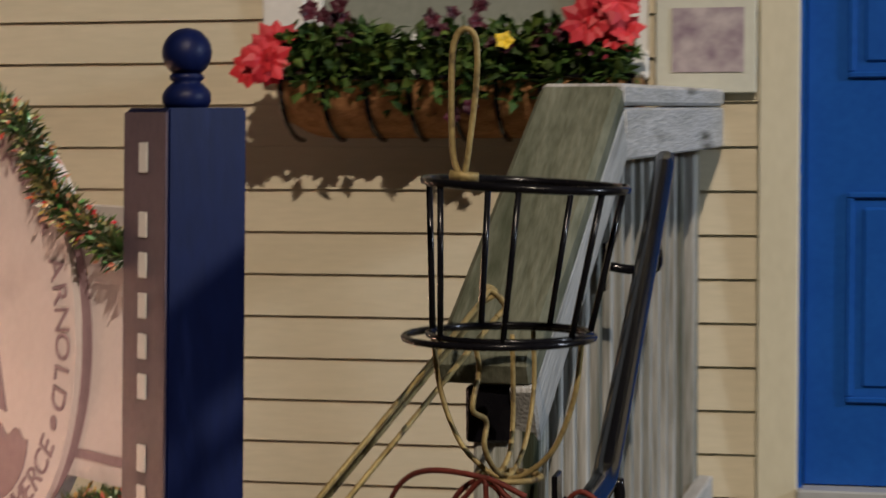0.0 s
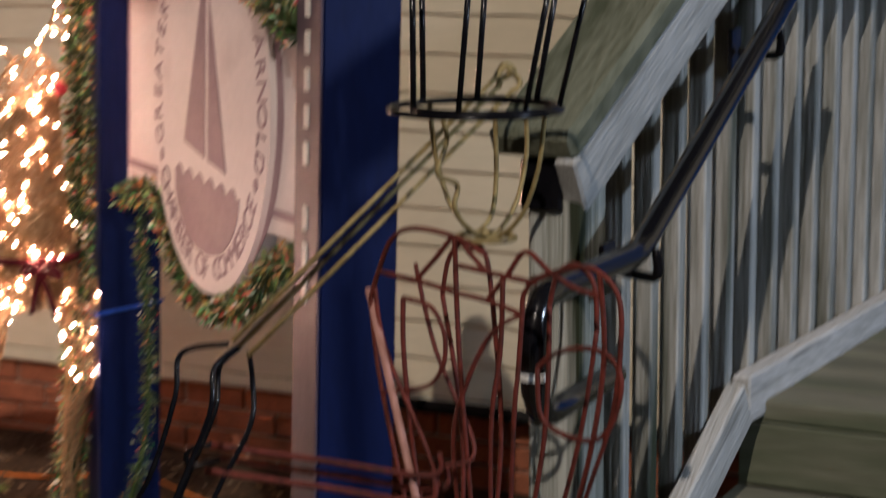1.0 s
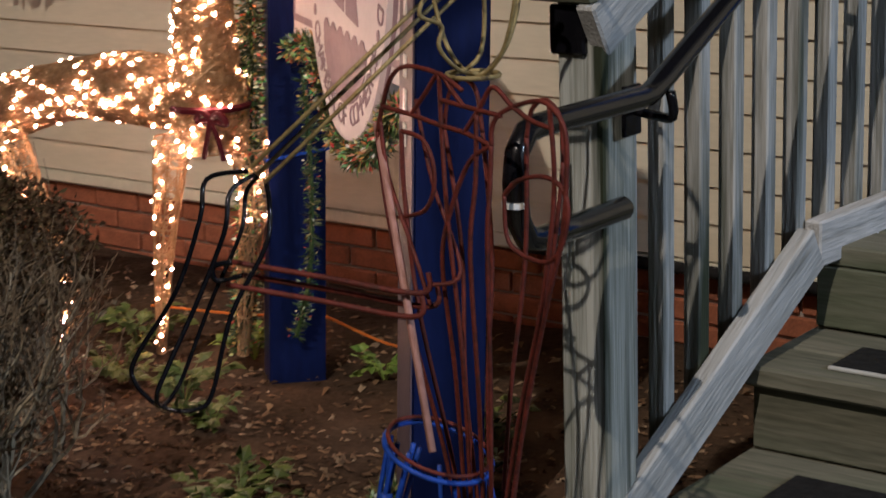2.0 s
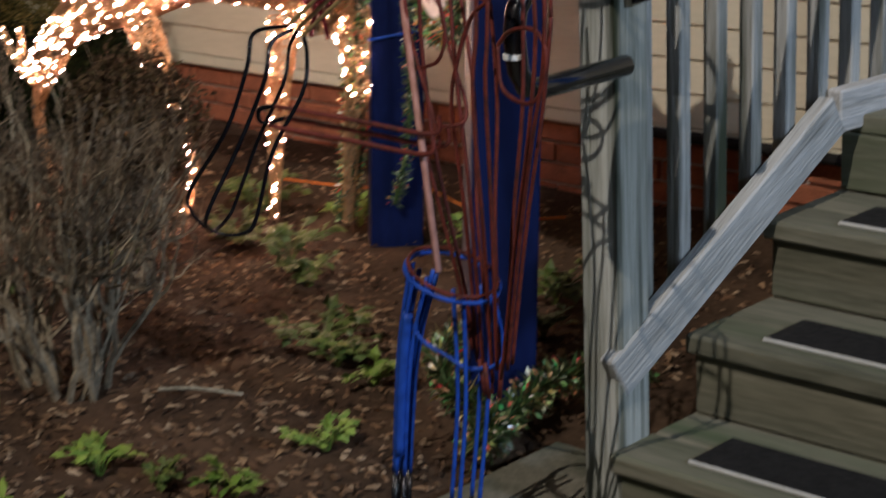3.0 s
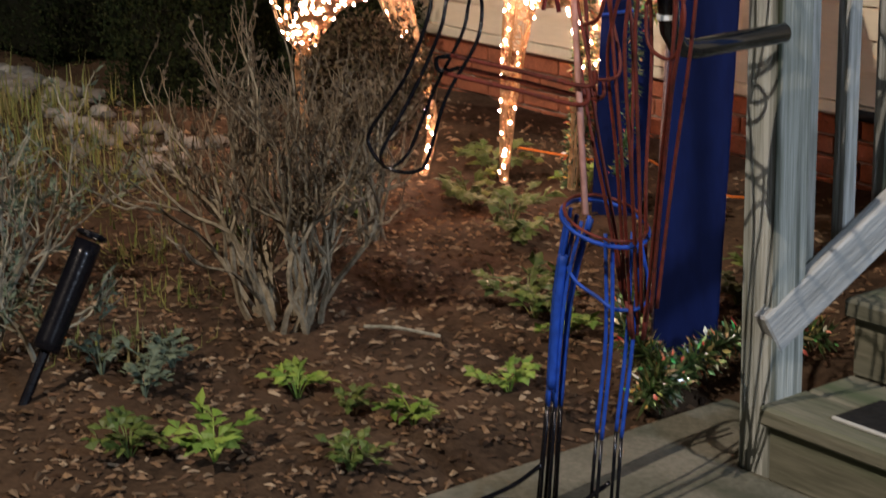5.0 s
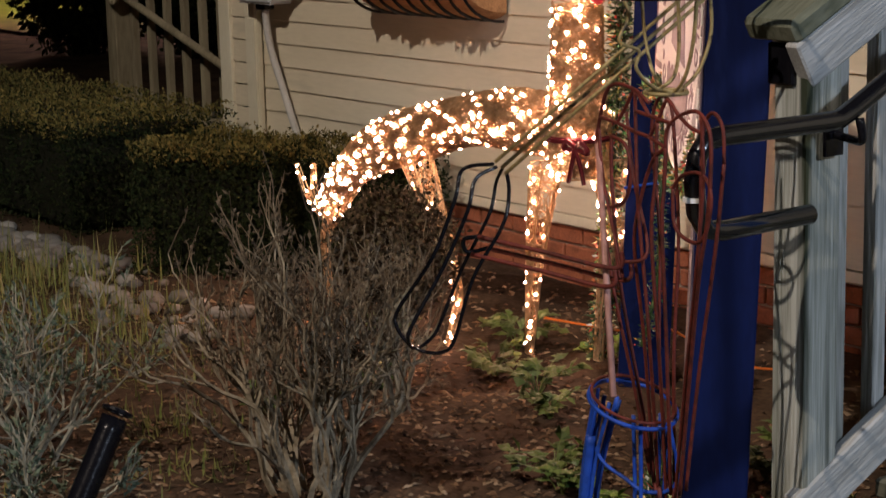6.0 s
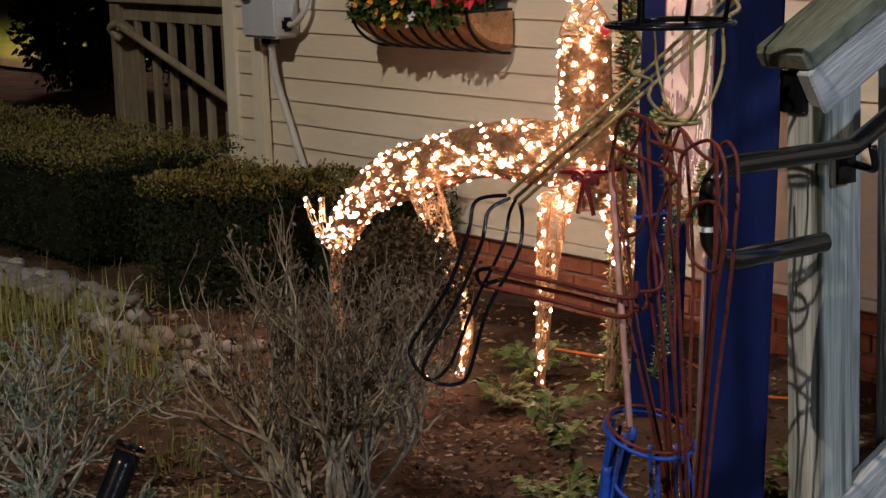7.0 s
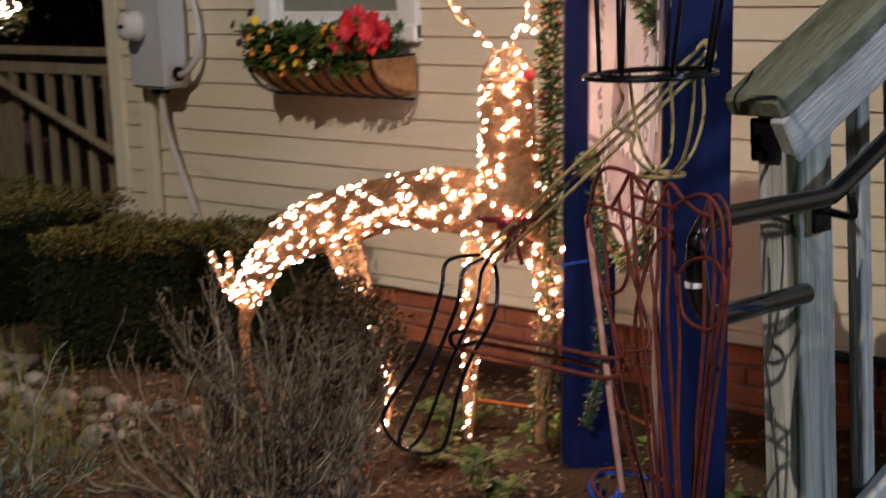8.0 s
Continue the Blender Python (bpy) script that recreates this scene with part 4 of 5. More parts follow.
# ---------- lit deer ----------


def make_deer():
    random.seed(21)
    deer = thing("light_up_deer", "gold wire deer covered in lit warm fairy lights", "deer decoration", (0, 0, 0))
    Y0 = -0.85
    secs = [[(-0.60, 1.03, 0.09), (-0.85, 1.045, 0.094), (-1.10, 1.018, 0.078), (-1.35, 0.955, 0.088), (-1.60, 0.88, 0.082), (-1.80, 0.77, 0.055), (-1.95, 0.66, 0.03)],
            [(-0.56, 0.90, 0.085), (-0.57, 1.03, 0.098), (-0.575, 1.15, 0.082), (-0.575, 1.28, 0.076), (-0.57, 1.40, 0.072)],
            [(-0.57, 1.40, 0.07), (-0.55, 1.455, 0.055), (-0.50, 1.44, 0.034), (-0.465, 1.425, 0.024)]]
    legs = [[(-0.66, -0.90, 0.93, 0.05), (-0.69, -0.91, 0.75, 0.035), (-0.72, -0.91, 0.55, 0.022), (-0.755, -0.90, 0.34, 0.012)],
            [(-0.50, -0.80, 0.95, 0.06), (-0.48, -0.79, 0.80, 0.045), (-0.52, -0.79, 0.62, 0.026), (-0.55, -0.80, 0.34, 0.014)],
            [(-1.30, -0.92, 0.90, 0.055), (-1.19, -0.94, 0.76, 0.04), (-1.10, -0.94, 0.60, 0.022), (-1.06, -0.94, 0.46, 0.016), (-1.10, -0.95, 0.31, 0.012)],
            [(-1.85, -0.80, 0.74, 0.045), (-1.93, -0.82, 0.62, 0.032), (-2.00, -0.82, 0.50, 0.018), (-1.98, -0.82, 0.30, 0.010)],
            [(-1.97, -0.84, 0.60, 0.018), (-2.07, -0.84, 0.66, 0.012), (-2.14, -0.84, 0.765, 0.008)],
            [(-2.00, -0.84, 0.62, 0.016), (-2.03, -0.84, 0.69, 0.012), (-2.03, -0.84, 0.775, 0.008)]]
    V, F = [], []
    bulbs = []

    def section(pts4, dens, wires, lit=1.0):
        line = smoothline([(p[0], p[1], p[2]) for p in pts4], 8)
        rad = smoothline([(p[3], 0, 0) for p in pts4], 8)
        n = len(line)

        def on(t, a, k=1.0):
            i = min(n - 2, int(t * (n - 1)))
            u = t * (n - 1) - i
            p = line[i].lerp(line[i + 1], u)
            r = max(0.008, rad[i].x + (rad[i + 1].x - rad[i].x) * u)
            d = (line[i + 1] - line[i]).normalized()
            e = Vector((0, 1, 0))
            f = d.cross(e).normalized()
            return p + (e * math.cos(a) + f * math.sin(a)) * r * k
        for j in range(max(3, n // 3)):
            t = j / max(1, n // 3 - 1) if n // 3 > 1 else j / 2
            tube(V, F, [on(min(t, 1), 2 * math.pi * k / 12) for k in range(12)], 0.0024, 4, True)
        for k in range(5):
            tube(V, F, [on(i / 14, 2 * math.pi * k / 5) for i in range(15)], 0.0024, 4)
        for j in range(wires):
            t, a = rnd(0, 1), rnd(0, 6.28)
            seq = []
            for s in range(5):
                seq.append(on(min(1, max(0, t)), a, rnd(0.96, 1.06)))
                t += rnd(-0.09, 0.09)
                a += rnd(-0.9, 0.9)
            tube(V, F, seq, 0.0015, 3)
        L = sum((line[i + 1] - line[i]).length for i in range(n - 1))
        for j in range(int(dens * L)):
            a = rnd(0, 2 * math.pi) if j % 2 else math.pi - math.asin(rnd(-0.97, 0.97))
            bulbs.append(on(lit * (j + rnd(0, 1)) / max(1, int(dens * L)), a, 1.06))
    section([(x, Y0, z, r) for x, z, r in secs[0]], 152, 2600)
    section([(x, Y0, z, r) for x, z, r in secs[1]], 145, 1300)
    section([(x, Y0 - 0.01, z, r) for x, z, r in secs[2]], 60, 60)
    for l, dens in zip(legs, (38, 38, 38, 26, 36, 34)):
        section(l, dens, 260 if len(l) > 3 else 14, 0.5 if l in (legs[1], legs[3]) else 1.0)
    ant = [[(-0.60, Y0, 1.47), (-0.64, Y0, 1.51), (-0.69, Y0 - 0.01, 1.56), (-0.745, Y0 - 0.02, 1.63), (-0.77, Y0, 1.72)], [(-0.54, Y0, 1.48), (-0.52, Y0, 1.54), (-0.48, Y0, 1.60), (-0.46, Y0, 1.72)], [(-0.70, Y0, 1.565), (-0.74, Y0, 1.565), (-0.785, Y0, 1.60), (-0.81, Y0, 1.655)], [(-0.50, Y0, 1.57), (-0.46, Y0, 1.55), (-0.44, Y0, 1.58)]]
    for a in ant:
        line = smoothline(a, 6)
        tube(V, F, line, 0.006, 5, r1=0.0035)
    for a in ant[:2] + ant[3:]:
        line = smoothline(a, 4)
        for p in line[1::2]:
            bulbs.append(p + rvec() * 0.012)
    tagged(raw("wire_frame", V, F, GOLDWIRE, deer, "gold wire frame with wound mesh"), kind="stuff")
    bV, bF, cV, cF = [], [], [], []
    for b in bulbs:
        d = rvec()
        i = len(bV)
        r, s = 0.0041, d.orthogonal().normalized()
        t = d.cross(s)
        bV.append(tuple(b + d * 0.008))
        for k in range(6):
            a = k * math.pi / 3
            bV.append(tuple(b + (s * math.cos(a) + t * math.sin(a)) * r))
        bV.append(tuple(b - d * 0.006))
        for k in range(6):
            bF.append((i, i + 1 + k, i + 1 + (k + 1) % 6))
            bF.append((i + 7, i + 1 + (k + 1) % 6, i + 1 + k))
    tagged(raw("string_light_mass", bV, bF, BULB, deer, "small warm white lit bulbs"), kind="stuff")
    V, F = lathe([(0.0, -0.016), (0.012, -0.012), (0.018, 0.0), (0.012, 0.012), (0.003, 0.017)], (-0.455, -0.875, 1.425), 12)
    raw("nose", V, F, RED, deer, "red plastic nose", smooth=True)
    V, F = [], []
    tube(V, F, [(-0.57 + 0.100 * math.cos(2 * math.pi * i / 16), Y0 + 0.100 * math.sin(2 * math.pi * i / 16), 1.02) for i in range(16)], 0.010, 6, True)
    for sgn in (-1, 1):
        tube(V, F, smoothline([(-0.49, -0.93, 1.0), (-0.48 + sgn * 0.03, -0.945, 1.02), (-0.48 + sgn * 0.05, -0.94, 0.995), (-0.49, -0.93, 1.0)], 5), 0.009, 6)
        tube(V, F, smoothline([(-0.49, -0.935, 1.0), (-0.48 + sgn * 0.02, -0.94, 0.95), (-0.48 + sgn * 0.035, -0.94, 0.90)], 5), 0.007, 5)
    raw("ribbon", V, F, mat("dark_red_ribbon", (0.13, 0.010, 0.016), (0.05, 0.008, 0.012), 0.6), deer, "dark red ribbon bow")


make_deer()

# ---------- planting ----------


def grow(V, F, p, d, length, r, depth, kids, spread, tips, up=0.15, wig=0.18, fine=None):
    pts = [p.copy()]
    q, dd = p.copy(), d.copy()
    for i in range(4):
        dd = (dd + rvec() * wig + Vector((0, 0, up * 0.3))).normalized()
        q = q + dd * length / 4
        pts.append(q.copy())
    a, b = fine if fine and depth < 1 else (V, F)
    tube(a, b, pts, r, 4 if r > 0.003 else 3, r1=r * 0.6)
    if depth == 0:
        tips.append((q, dd))
        return
    for k in range(kids):
        i = random.choice((2, 3, 4, 4))
        nd = (dd + rvec() * spread).normalized()
        grow(V, F, pts[i], nd, length * rnd(0.55, 0.85), r * 0.58, depth - 1, kids, spread, tips, up, wig, fine)


def make_bush():
    random.seed(31)
    b = thing("bare_shrub", "bare grey twiggy shrub with withered leaves", "shrub", (0, 0, 0))
    V, F, tips = [], [], []
    base = Vector((-0.20, -2.05, GZ - 0.02))
    FV, FF = [], []
    for i in range(26):
        a, lean_ = rnd(0, 6.28), rnd(0.05, 0.52)
        d = Vector((math.cos(a) * lean_ * 1.1, math.sin(a) * lean_ * 0.8, 1)).normalized()
        p = base + Vector((math.cos(a) * 0.11 * rnd(0.2, 1), math.sin(a) * 0.09 * rnd(0.2, 1), 0))
        grow(V, F, p, d, rnd(0.24, 0.34), rnd(0.007, 0.011), 3, 3, 0.62, tips, 0.62, 0.34, (FV, FF))
    tagged(raw("branch_mass", V, F, TWIG, b), kind="stuff")
    tagged(raw("twig_mass", FV, FF, FINETWIG, b, "thin dark brown twigs"), kind="stuff")
    LV, LF = [], []
    for q, d in tips:
        if q.z > 0.52:
            for k in range(3):
                leafquad(LV, LF, q - d * rnd(0, 0.09), (d + rvec()).normalized(), rvec(), rnd(0.012, 0.026), rnd(0.006, 0.012), 0.6)
    tagged(raw("withered_leaves", LV, LF, island("withered_leaf", [(0.14, 0.105, 0.068), (0.08, 0.06, 0.04), (0.19, 0.15, 0.10)], 0.85, 0.1), b), kind="stuff")
    for c, h, n, seed in (((-0.85, -2.46), 0.27, 8, 2), ((-1.22, -2.42), 0.19, 5, 3), ((-0.35, -2.72), 0.17, 4, 4)):
        random.seed(seed)
        V, F, tips = [], [], []
        for i in range(n):
            a, l = rnd(0, 6.28), rnd(0.1, 0.8)
            grow(V, F, Vector((c[0] + rnd(-.06, .06), c[1] + rnd(-.06, .06), GZ - 0.02)), Vector((math.cos(a) * l, math.sin(a) * l, 1)).normalized(), h * rnd(0.7, 1.1), 0.0075, 2, 4, 0.7, tips, 0.35, 0.36)
        s = thing("dry_perennial", "pale dry twiggy perennial stems", "shrub", (0, 0, 0), group="dry perennials")
        tagged(raw("stem_mass", V, F, TWIGL, s), kind="stuff")
        LV, LF = [], []
        for q, d in tips:
            for k in range(6):
                leafquad(LV, LF, q - d * rnd(0, 0.09), (d + rvec() * 0.8), rvec(), rnd(0.02, 0.04), rnd(0.006, 0.011), 0.5)
        tagged(raw("dry_leaves", LV, LF, GREYLEAF, s), kind="stuff")


make_bush()


def make_round_brown(x, y, zc, r):
    random.seed(35)
    s = thing("withered_shrub", "rounded brown withered shrub under the deer", "shrub", (0, 0, 0))
    V, F, tips = [], [], []
    for i in range(14):
        a, l = rnd(0, 6.28), rnd(0.1, 0.5)
        grow(V, F, Vector((x + rnd(-.04, .04), y + rnd(-.04, .04), GZ - 0.02)), Vector((math.cos(a) * l, math.sin(a) * l, 1)).normalized(), rnd(0.24, 0.34), 0.006, 2, 3, 0.6, tips)
    tagged(raw("stem_mass", V, F, TWIG, s), kind="stuff")
    V, F = [], []
    for i in range(5200):
        d = rvec()
        p = Vector((x, y, zc)) + Vector((d.x, d.y, d.z * 0.95)) * r * (rnd(0.3, 1) ** 0.4) * (1 + 0.30 * noise.noise(d * 2.5) + 0.12 * noise.noise(d * 7))
        leafquad(V, F, p, rvec(), rvec(), rnd(0.014, 0.03), rnd(0.006, 0.013), 0.5)
    tagged(raw("leaves", V, F, island("brown_shrub_leaf", [(0.085, 0.058, 0.033), (0.045, 0.032, 0.019), (0.13, 0.088, 0.048), (0.07, 0.06, 0.027)], 0.85, 0.2), s), kind="stuff")


make_round_brown(-0.66, -1.46, 0.745, 0.185)


def make_hedge(x0, x1, y0, y1, z1, n, label, round_=0.06, seed=1, turn=0.0):
    """A clipped block between the given bounds, turned about its middle."""
    random.seed(seed)
    mid = Vector(((x0 + x1) / 2, (y0 + y1) / 2, 0))
    rot = Matrix.Translation(mid) @ Matrix.Rotation(turn, 4, "Z") @ Matrix.Translation(-mid)
    h = thing("hedge", label, "hedge", (0, 0, 0), group="clipped hedges")
    # Solid near-black block stands in for the shade between the leaves.
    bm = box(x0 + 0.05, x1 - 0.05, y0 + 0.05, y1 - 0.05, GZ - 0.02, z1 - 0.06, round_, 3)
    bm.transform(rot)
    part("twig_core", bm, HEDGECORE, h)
    V, F = [], []
    TV, TF = [], []
    for i in range(n):
        f = random.random()
        ax, ay, az = (x1 - x0) * (y1 - y0), (x1 - x0) * (z1 - GZ), (y1 - y0) * (z1 - GZ)
        f *= ax + ay + az
        jit = rnd(-0.05, 0.018)
        if f < ax:
            p, nrm = Vector((rnd(x0, x1), rnd(y0, y1), z1 + jit)), Vector((0, 0, 1))
        elif f < ax + ay:
            p, nrm = Vector((rnd(x0, x1), y0 - jit * 1.4, rnd(GZ, z1))), Vector((0, -1, 0))
            if random.random() < 0.35:
                continue
        else:
            p, nrm = Vector((x1 + jit, rnd(y0, y1), rnd(GZ, z1))), Vector((1, 0, 0))
        bump_ = 0.05 * noise.noise(p * 4) + 0.04 * noise.noise(p * 11)
        p += nrm * bump_
        # soften the edges
        ez = max(0, p.z - (z1 - 0.09))
        if nrm.z < 0.5:
            p -= nrm * ez * ez * 5
        # Most top leaves take the lit colour, the sides keep the dark one.
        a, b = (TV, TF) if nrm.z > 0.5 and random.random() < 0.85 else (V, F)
        leafquad(a, b, p, (nrm * 0.5 + rvec()).normalized(), (nrm + rvec() * 0.6), rnd(0.012, 0.026), rnd(0.007, 0.012), 0.3)
    V, TV = [tuple(rot @ Vector(v)) for v in V], [tuple(rot @ Vector(v)) for v in TV]
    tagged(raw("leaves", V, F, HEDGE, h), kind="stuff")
    tagged(raw("lit_top_leaves", TV, TF, HEDGETOP, h, "olive-brown leaves on top, coloured as lit from above"), kind="stuff")


make_hedge(-3.12, -2.50, -0.99, -0.49, 0.765, 24000, "square clipped dark green hedge", seed=41, turn=0.56)
make_hedge(-2.75, -2.22, -0.60, -0.12, 0.745, 13000, "low clipped hedge against the siding", seed=43)
make_hedge(-6.6, -3.74, -0.98, -0.14, 0.76, 34000, "long clipped dark green hedge beside the house", seed=42)


def make_ball_shrub(x, y, r, seed):
    random.seed(seed)
    s = thing("round_shrub", "dark round clipped evergreen shrub", "shrub", (0, 0, 0), group="round shrubs")
    V, F = [], []
    tube(V, F, [(x, y, GZ - 0.1), (x, y, GZ + r)], 0.03, 6)
    raw("trunk", V, F, TWIG, s)
    V, F = [], []
    for i in range(7000):
        d = rvec()
        p = Vector((x, y, GZ + r * 0.9)) + Vector((d.x, d.y, d.z * 0.9)) * r * rnd(0.55, 1.03) * (1 + 0.2 * noise.noise(d * 3))
        leafquad(V, F, p, (d + rvec()), d, rnd(0.05, 0.10), rnd(0.03, 0.05), 0.3)
    tagged(raw("leaves", V, F, HEDGE, s), kind="stuff")


make_ball_shrub(-11.6, 3.0, 0.62, 1)
make_ball_shrub(-10.5, 3.6, 0.55, 2)


def make_plant(x, y, r, n, material, name, label, group, seed, tall=0.6):
    random.seed(seed)
    p = thing(name, label, "plant", (0, 0, 0), group=group)
    V, F = [], []
    z = ground_z(x, y)
    SV, SF = [], []
    for s in range(max(4, n // 7)):
        a, l = rnd(0, 6.28), rnd(0.15, 1.0)
        tip = Vector((x + math.cos(a) * r * l, y + math.sin(a) * r * l, z + r * tall * rnd(0.5, 1.2)))
        mid = Vector((x + math.cos(a) * r * l * 0.4, y + math.sin(a) * r * l * 0.4, z + r * tall * 0.7))
        line = smoothline([(x, y, z - 0.01), mid, tip], 3)
        tube(SV, SF, line, 0.0018, 3)
        for k in range(7):
            q = random.choice(line[2:])
            d = Vector((math.cos(a + rnd(-1.2, 1.2)), math.sin(a + rnd(-1.2, 1.2)), rnd(-0.2, 0.7)))
            leafquad(V, F, q, d, Vector((0, 0, 1)) + rvec() * 0.4, r * rnd(0.24, 0.44), r * rnd(0.18, 0.32), 0.5)
    raw("stem", SV, SF, material, p)
    tagged(raw("leaves", V, F, material, p), kind="stuff")


PLANTS = [(0.55, -1.95, 0.075, 0), (0.60, -2.25, 0.085, 0), (0.27, -2.33, 0.085, 0), (0.50, -2.68, 0.10, 0), (0.08, -1.50, 0.10, 1), (0.20, -1.58, 0.10, 1),
          (-0.21, -0.62, 0.09, 0), (-0.80, -1.0, 0.11, 1), (-0.50, -1.08, 0.11, 1), (-0.30, -1.20, 0.09, 1), (0.36, -1.62, 0.08, 0), (0.42, -2.30, 0.06, 1),
          (0.72, -2.50, 0.07, 1), (-1.0, -0.75, 0.12, 1), (-0.62, -0.68, 0.10, 0), (-1.45, -0.95, 0.10, 1), (0.36, -2.80, 0.09, 1), (0.30, -0.9, 0.10, 1), (0.45, -1.12, 0.09, 1), (-0.9, -1.35, 0.08, 1), (-0.9, -1.75, 0.09, 1)]
for i, (x, y, r, k) in enumerate(PLANTS):
    make_plant(x, y, r * 1.2, 60 if k == 0 else 80, LEAF if k == 0 else island("mixed_green_leaf", [(0.06, 0.10, 0.02), (0.12, 0.15, 0.03), (0.04, 0.07, 0.015)], 0.5), "leafy_plant", "bright green leafy young plant in the mulch" if k == 0 else "low olive-green leafy plant in the mulch", "young plants", 100 + i)
for i, (x, y) in enumerate([(0.02, -2.55), (-0.06, -2.46), (0.10, -2.62), (-0.10, -2.62)]):
    make_plant(x, y, 0.08, 60, GREYLEAF, "grey_plant", "grey-green woolly plant beside the lamp", "grey plants", 160 + i, 1.0)


def make_grass():
    random.seed(51)
    V, F = [], []
    for cx, cy, n, s in ((-3.0, -1.55, 420, 0.20), (-2.3, -1.65, 220, 0.2), (-1.0, -2.0, 90, 0.07), (-0.75, -2.75, 60, 0.12), (-1.6, -1.8, 120, 0.2), (-1.95, -1.95, 160, 0.22), (-3.5, -1.6, 160, 0.3), (-0.55, -2.2, 60, 0.1), (-0.28, -2.5, 60, 0.09)):
        for i in range(n):
            x, y = random.gauss(cx, s), random.gauss(cy, s)
            a = rnd(0, 6.28)
            leafquad(V, F, Vector((x, y, ground_z(x, y))), Vector((math.cos(a) * 0.9, math.sin(a) * 0.9, rnd(0.5, 1.1))), Vector((math.cos(a), math.sin(a), 0.2)), rnd(0.08, 0.22) * (1 if x < -1.4 else 0.45), rnd(0.004, 0.009), 0.8)
    tagged(raw("grass_tufts", V, F, GRASS), "dry yellow-green grass tufts at the bed's edge", "grass", kind="stuff")
    V, F = [], []
    xs, ys = [-60, -30, -22, -16, -12.6], [3.4, 5, 8, 14, 40]
    V = [(x, y, GZ + 0.03) for y in ys for x in xs]
    F = [(j * 5 + i, j * 5 + i + 1, j * 5 + i + 6, j * 5 + i + 5) for j in range(4) for i in range(4)]
    tagged(raw("lawn", V, F, mat("far_lawn", (0.14, 0.15, 0.03), (0.08, 0.10, 0.02), 0.9, scale=3, fine=40, bump=0.6)), "yellow-green lamplit lawn in the distance", "lawn", kind="structure")


make_grass()
lamp("yard_light", "SPOT", look((-15, 3.0, 6), (-17, 8, 0.3)), 2600, (1.0, 0.85, 0.35), 0.2, 74)


def make_stones():
    random.seed(61)
    V, F = [], []
    for i in range(250):
        if i < 200:
            t = random.random()
            x, y = -3.1 - 1.6 * t + rnd(-0.25, 0.25), -1.16 - 0.05 * t + rnd(-0.16, 0.10)
        else:
            x, y = rnd(-3.2, -1.7), -1.25 + rnd(-0.35, 0.12)
        r = rnd(0.018, 0.055)
        z = ground_z(x, y) + r * 0.35
        base = len(V)
        sx, sy, sz, ph = rnd(0.7, 1.3), rnd(0.7, 1.2), rnd(0.4, 0.7), rnd(0, 6)
        rings, seg = 4, 8
        V.append((x, y, z + r * sz))
        for a in range(1, rings):
            th = math.pi * a / rings
            for b in range(seg):
                p = 2 * math.pi * b / seg + ph
                k = r * rnd(0.9, 1.08)
                V.append((x + k * sx * math.sin(th) * math.cos(p), y + k * sy * math.sin(th) * math.sin(p), z + k * sz * math.cos(th)))
        V.append((x, y, z - r * sz))
        for b in range(seg):
            F.append((base, base + 1 + b, base + 1 + (b + 1) % seg))
            for a in range(rings - 2):
                F.append((base + 1 + a * seg + b, base + 1 + (a + 1) * seg + b, base + 1 + (a + 1) * seg + (b + 1) % seg, base + 1 + a * seg + (b + 1) % seg))
            F.append((base + 1 + (rings - 2) * seg + b, len(V) - 1, base + 1 + (rings - 2) * seg + (b + 1) % seg))
    tagged(raw("river_stones", V, F, STONE, smooth=True), "grey and white river stones edging the bed", "stones", kind="stuff")
    sl = part("stepping_stone", box(-4.5, -3.9, -1.42, -1.22, GZ - 0.02, GZ + 0.05, 0.03, 2), CONCRETE)
    tagged(sl, "flat grey stepping stone among the pebbles", "stone")


make_stones()


def flower(V, F, p, d, r, petals=5):
    d = d.normalized()
    s = d.orthogonal().normalized()
    t = d.cross(s)
    ph = rnd(0, 6)
    for k in range(petals):
        a = ph + 2 * math.pi * k / petals
        o = s * math.cos(a) + t * math.sin(a)
        leafquad(V, F, p, o + d * 0.35, d, r * rnd(0.85, 1.15), r * rnd(0.75, 1.0), 0.3)


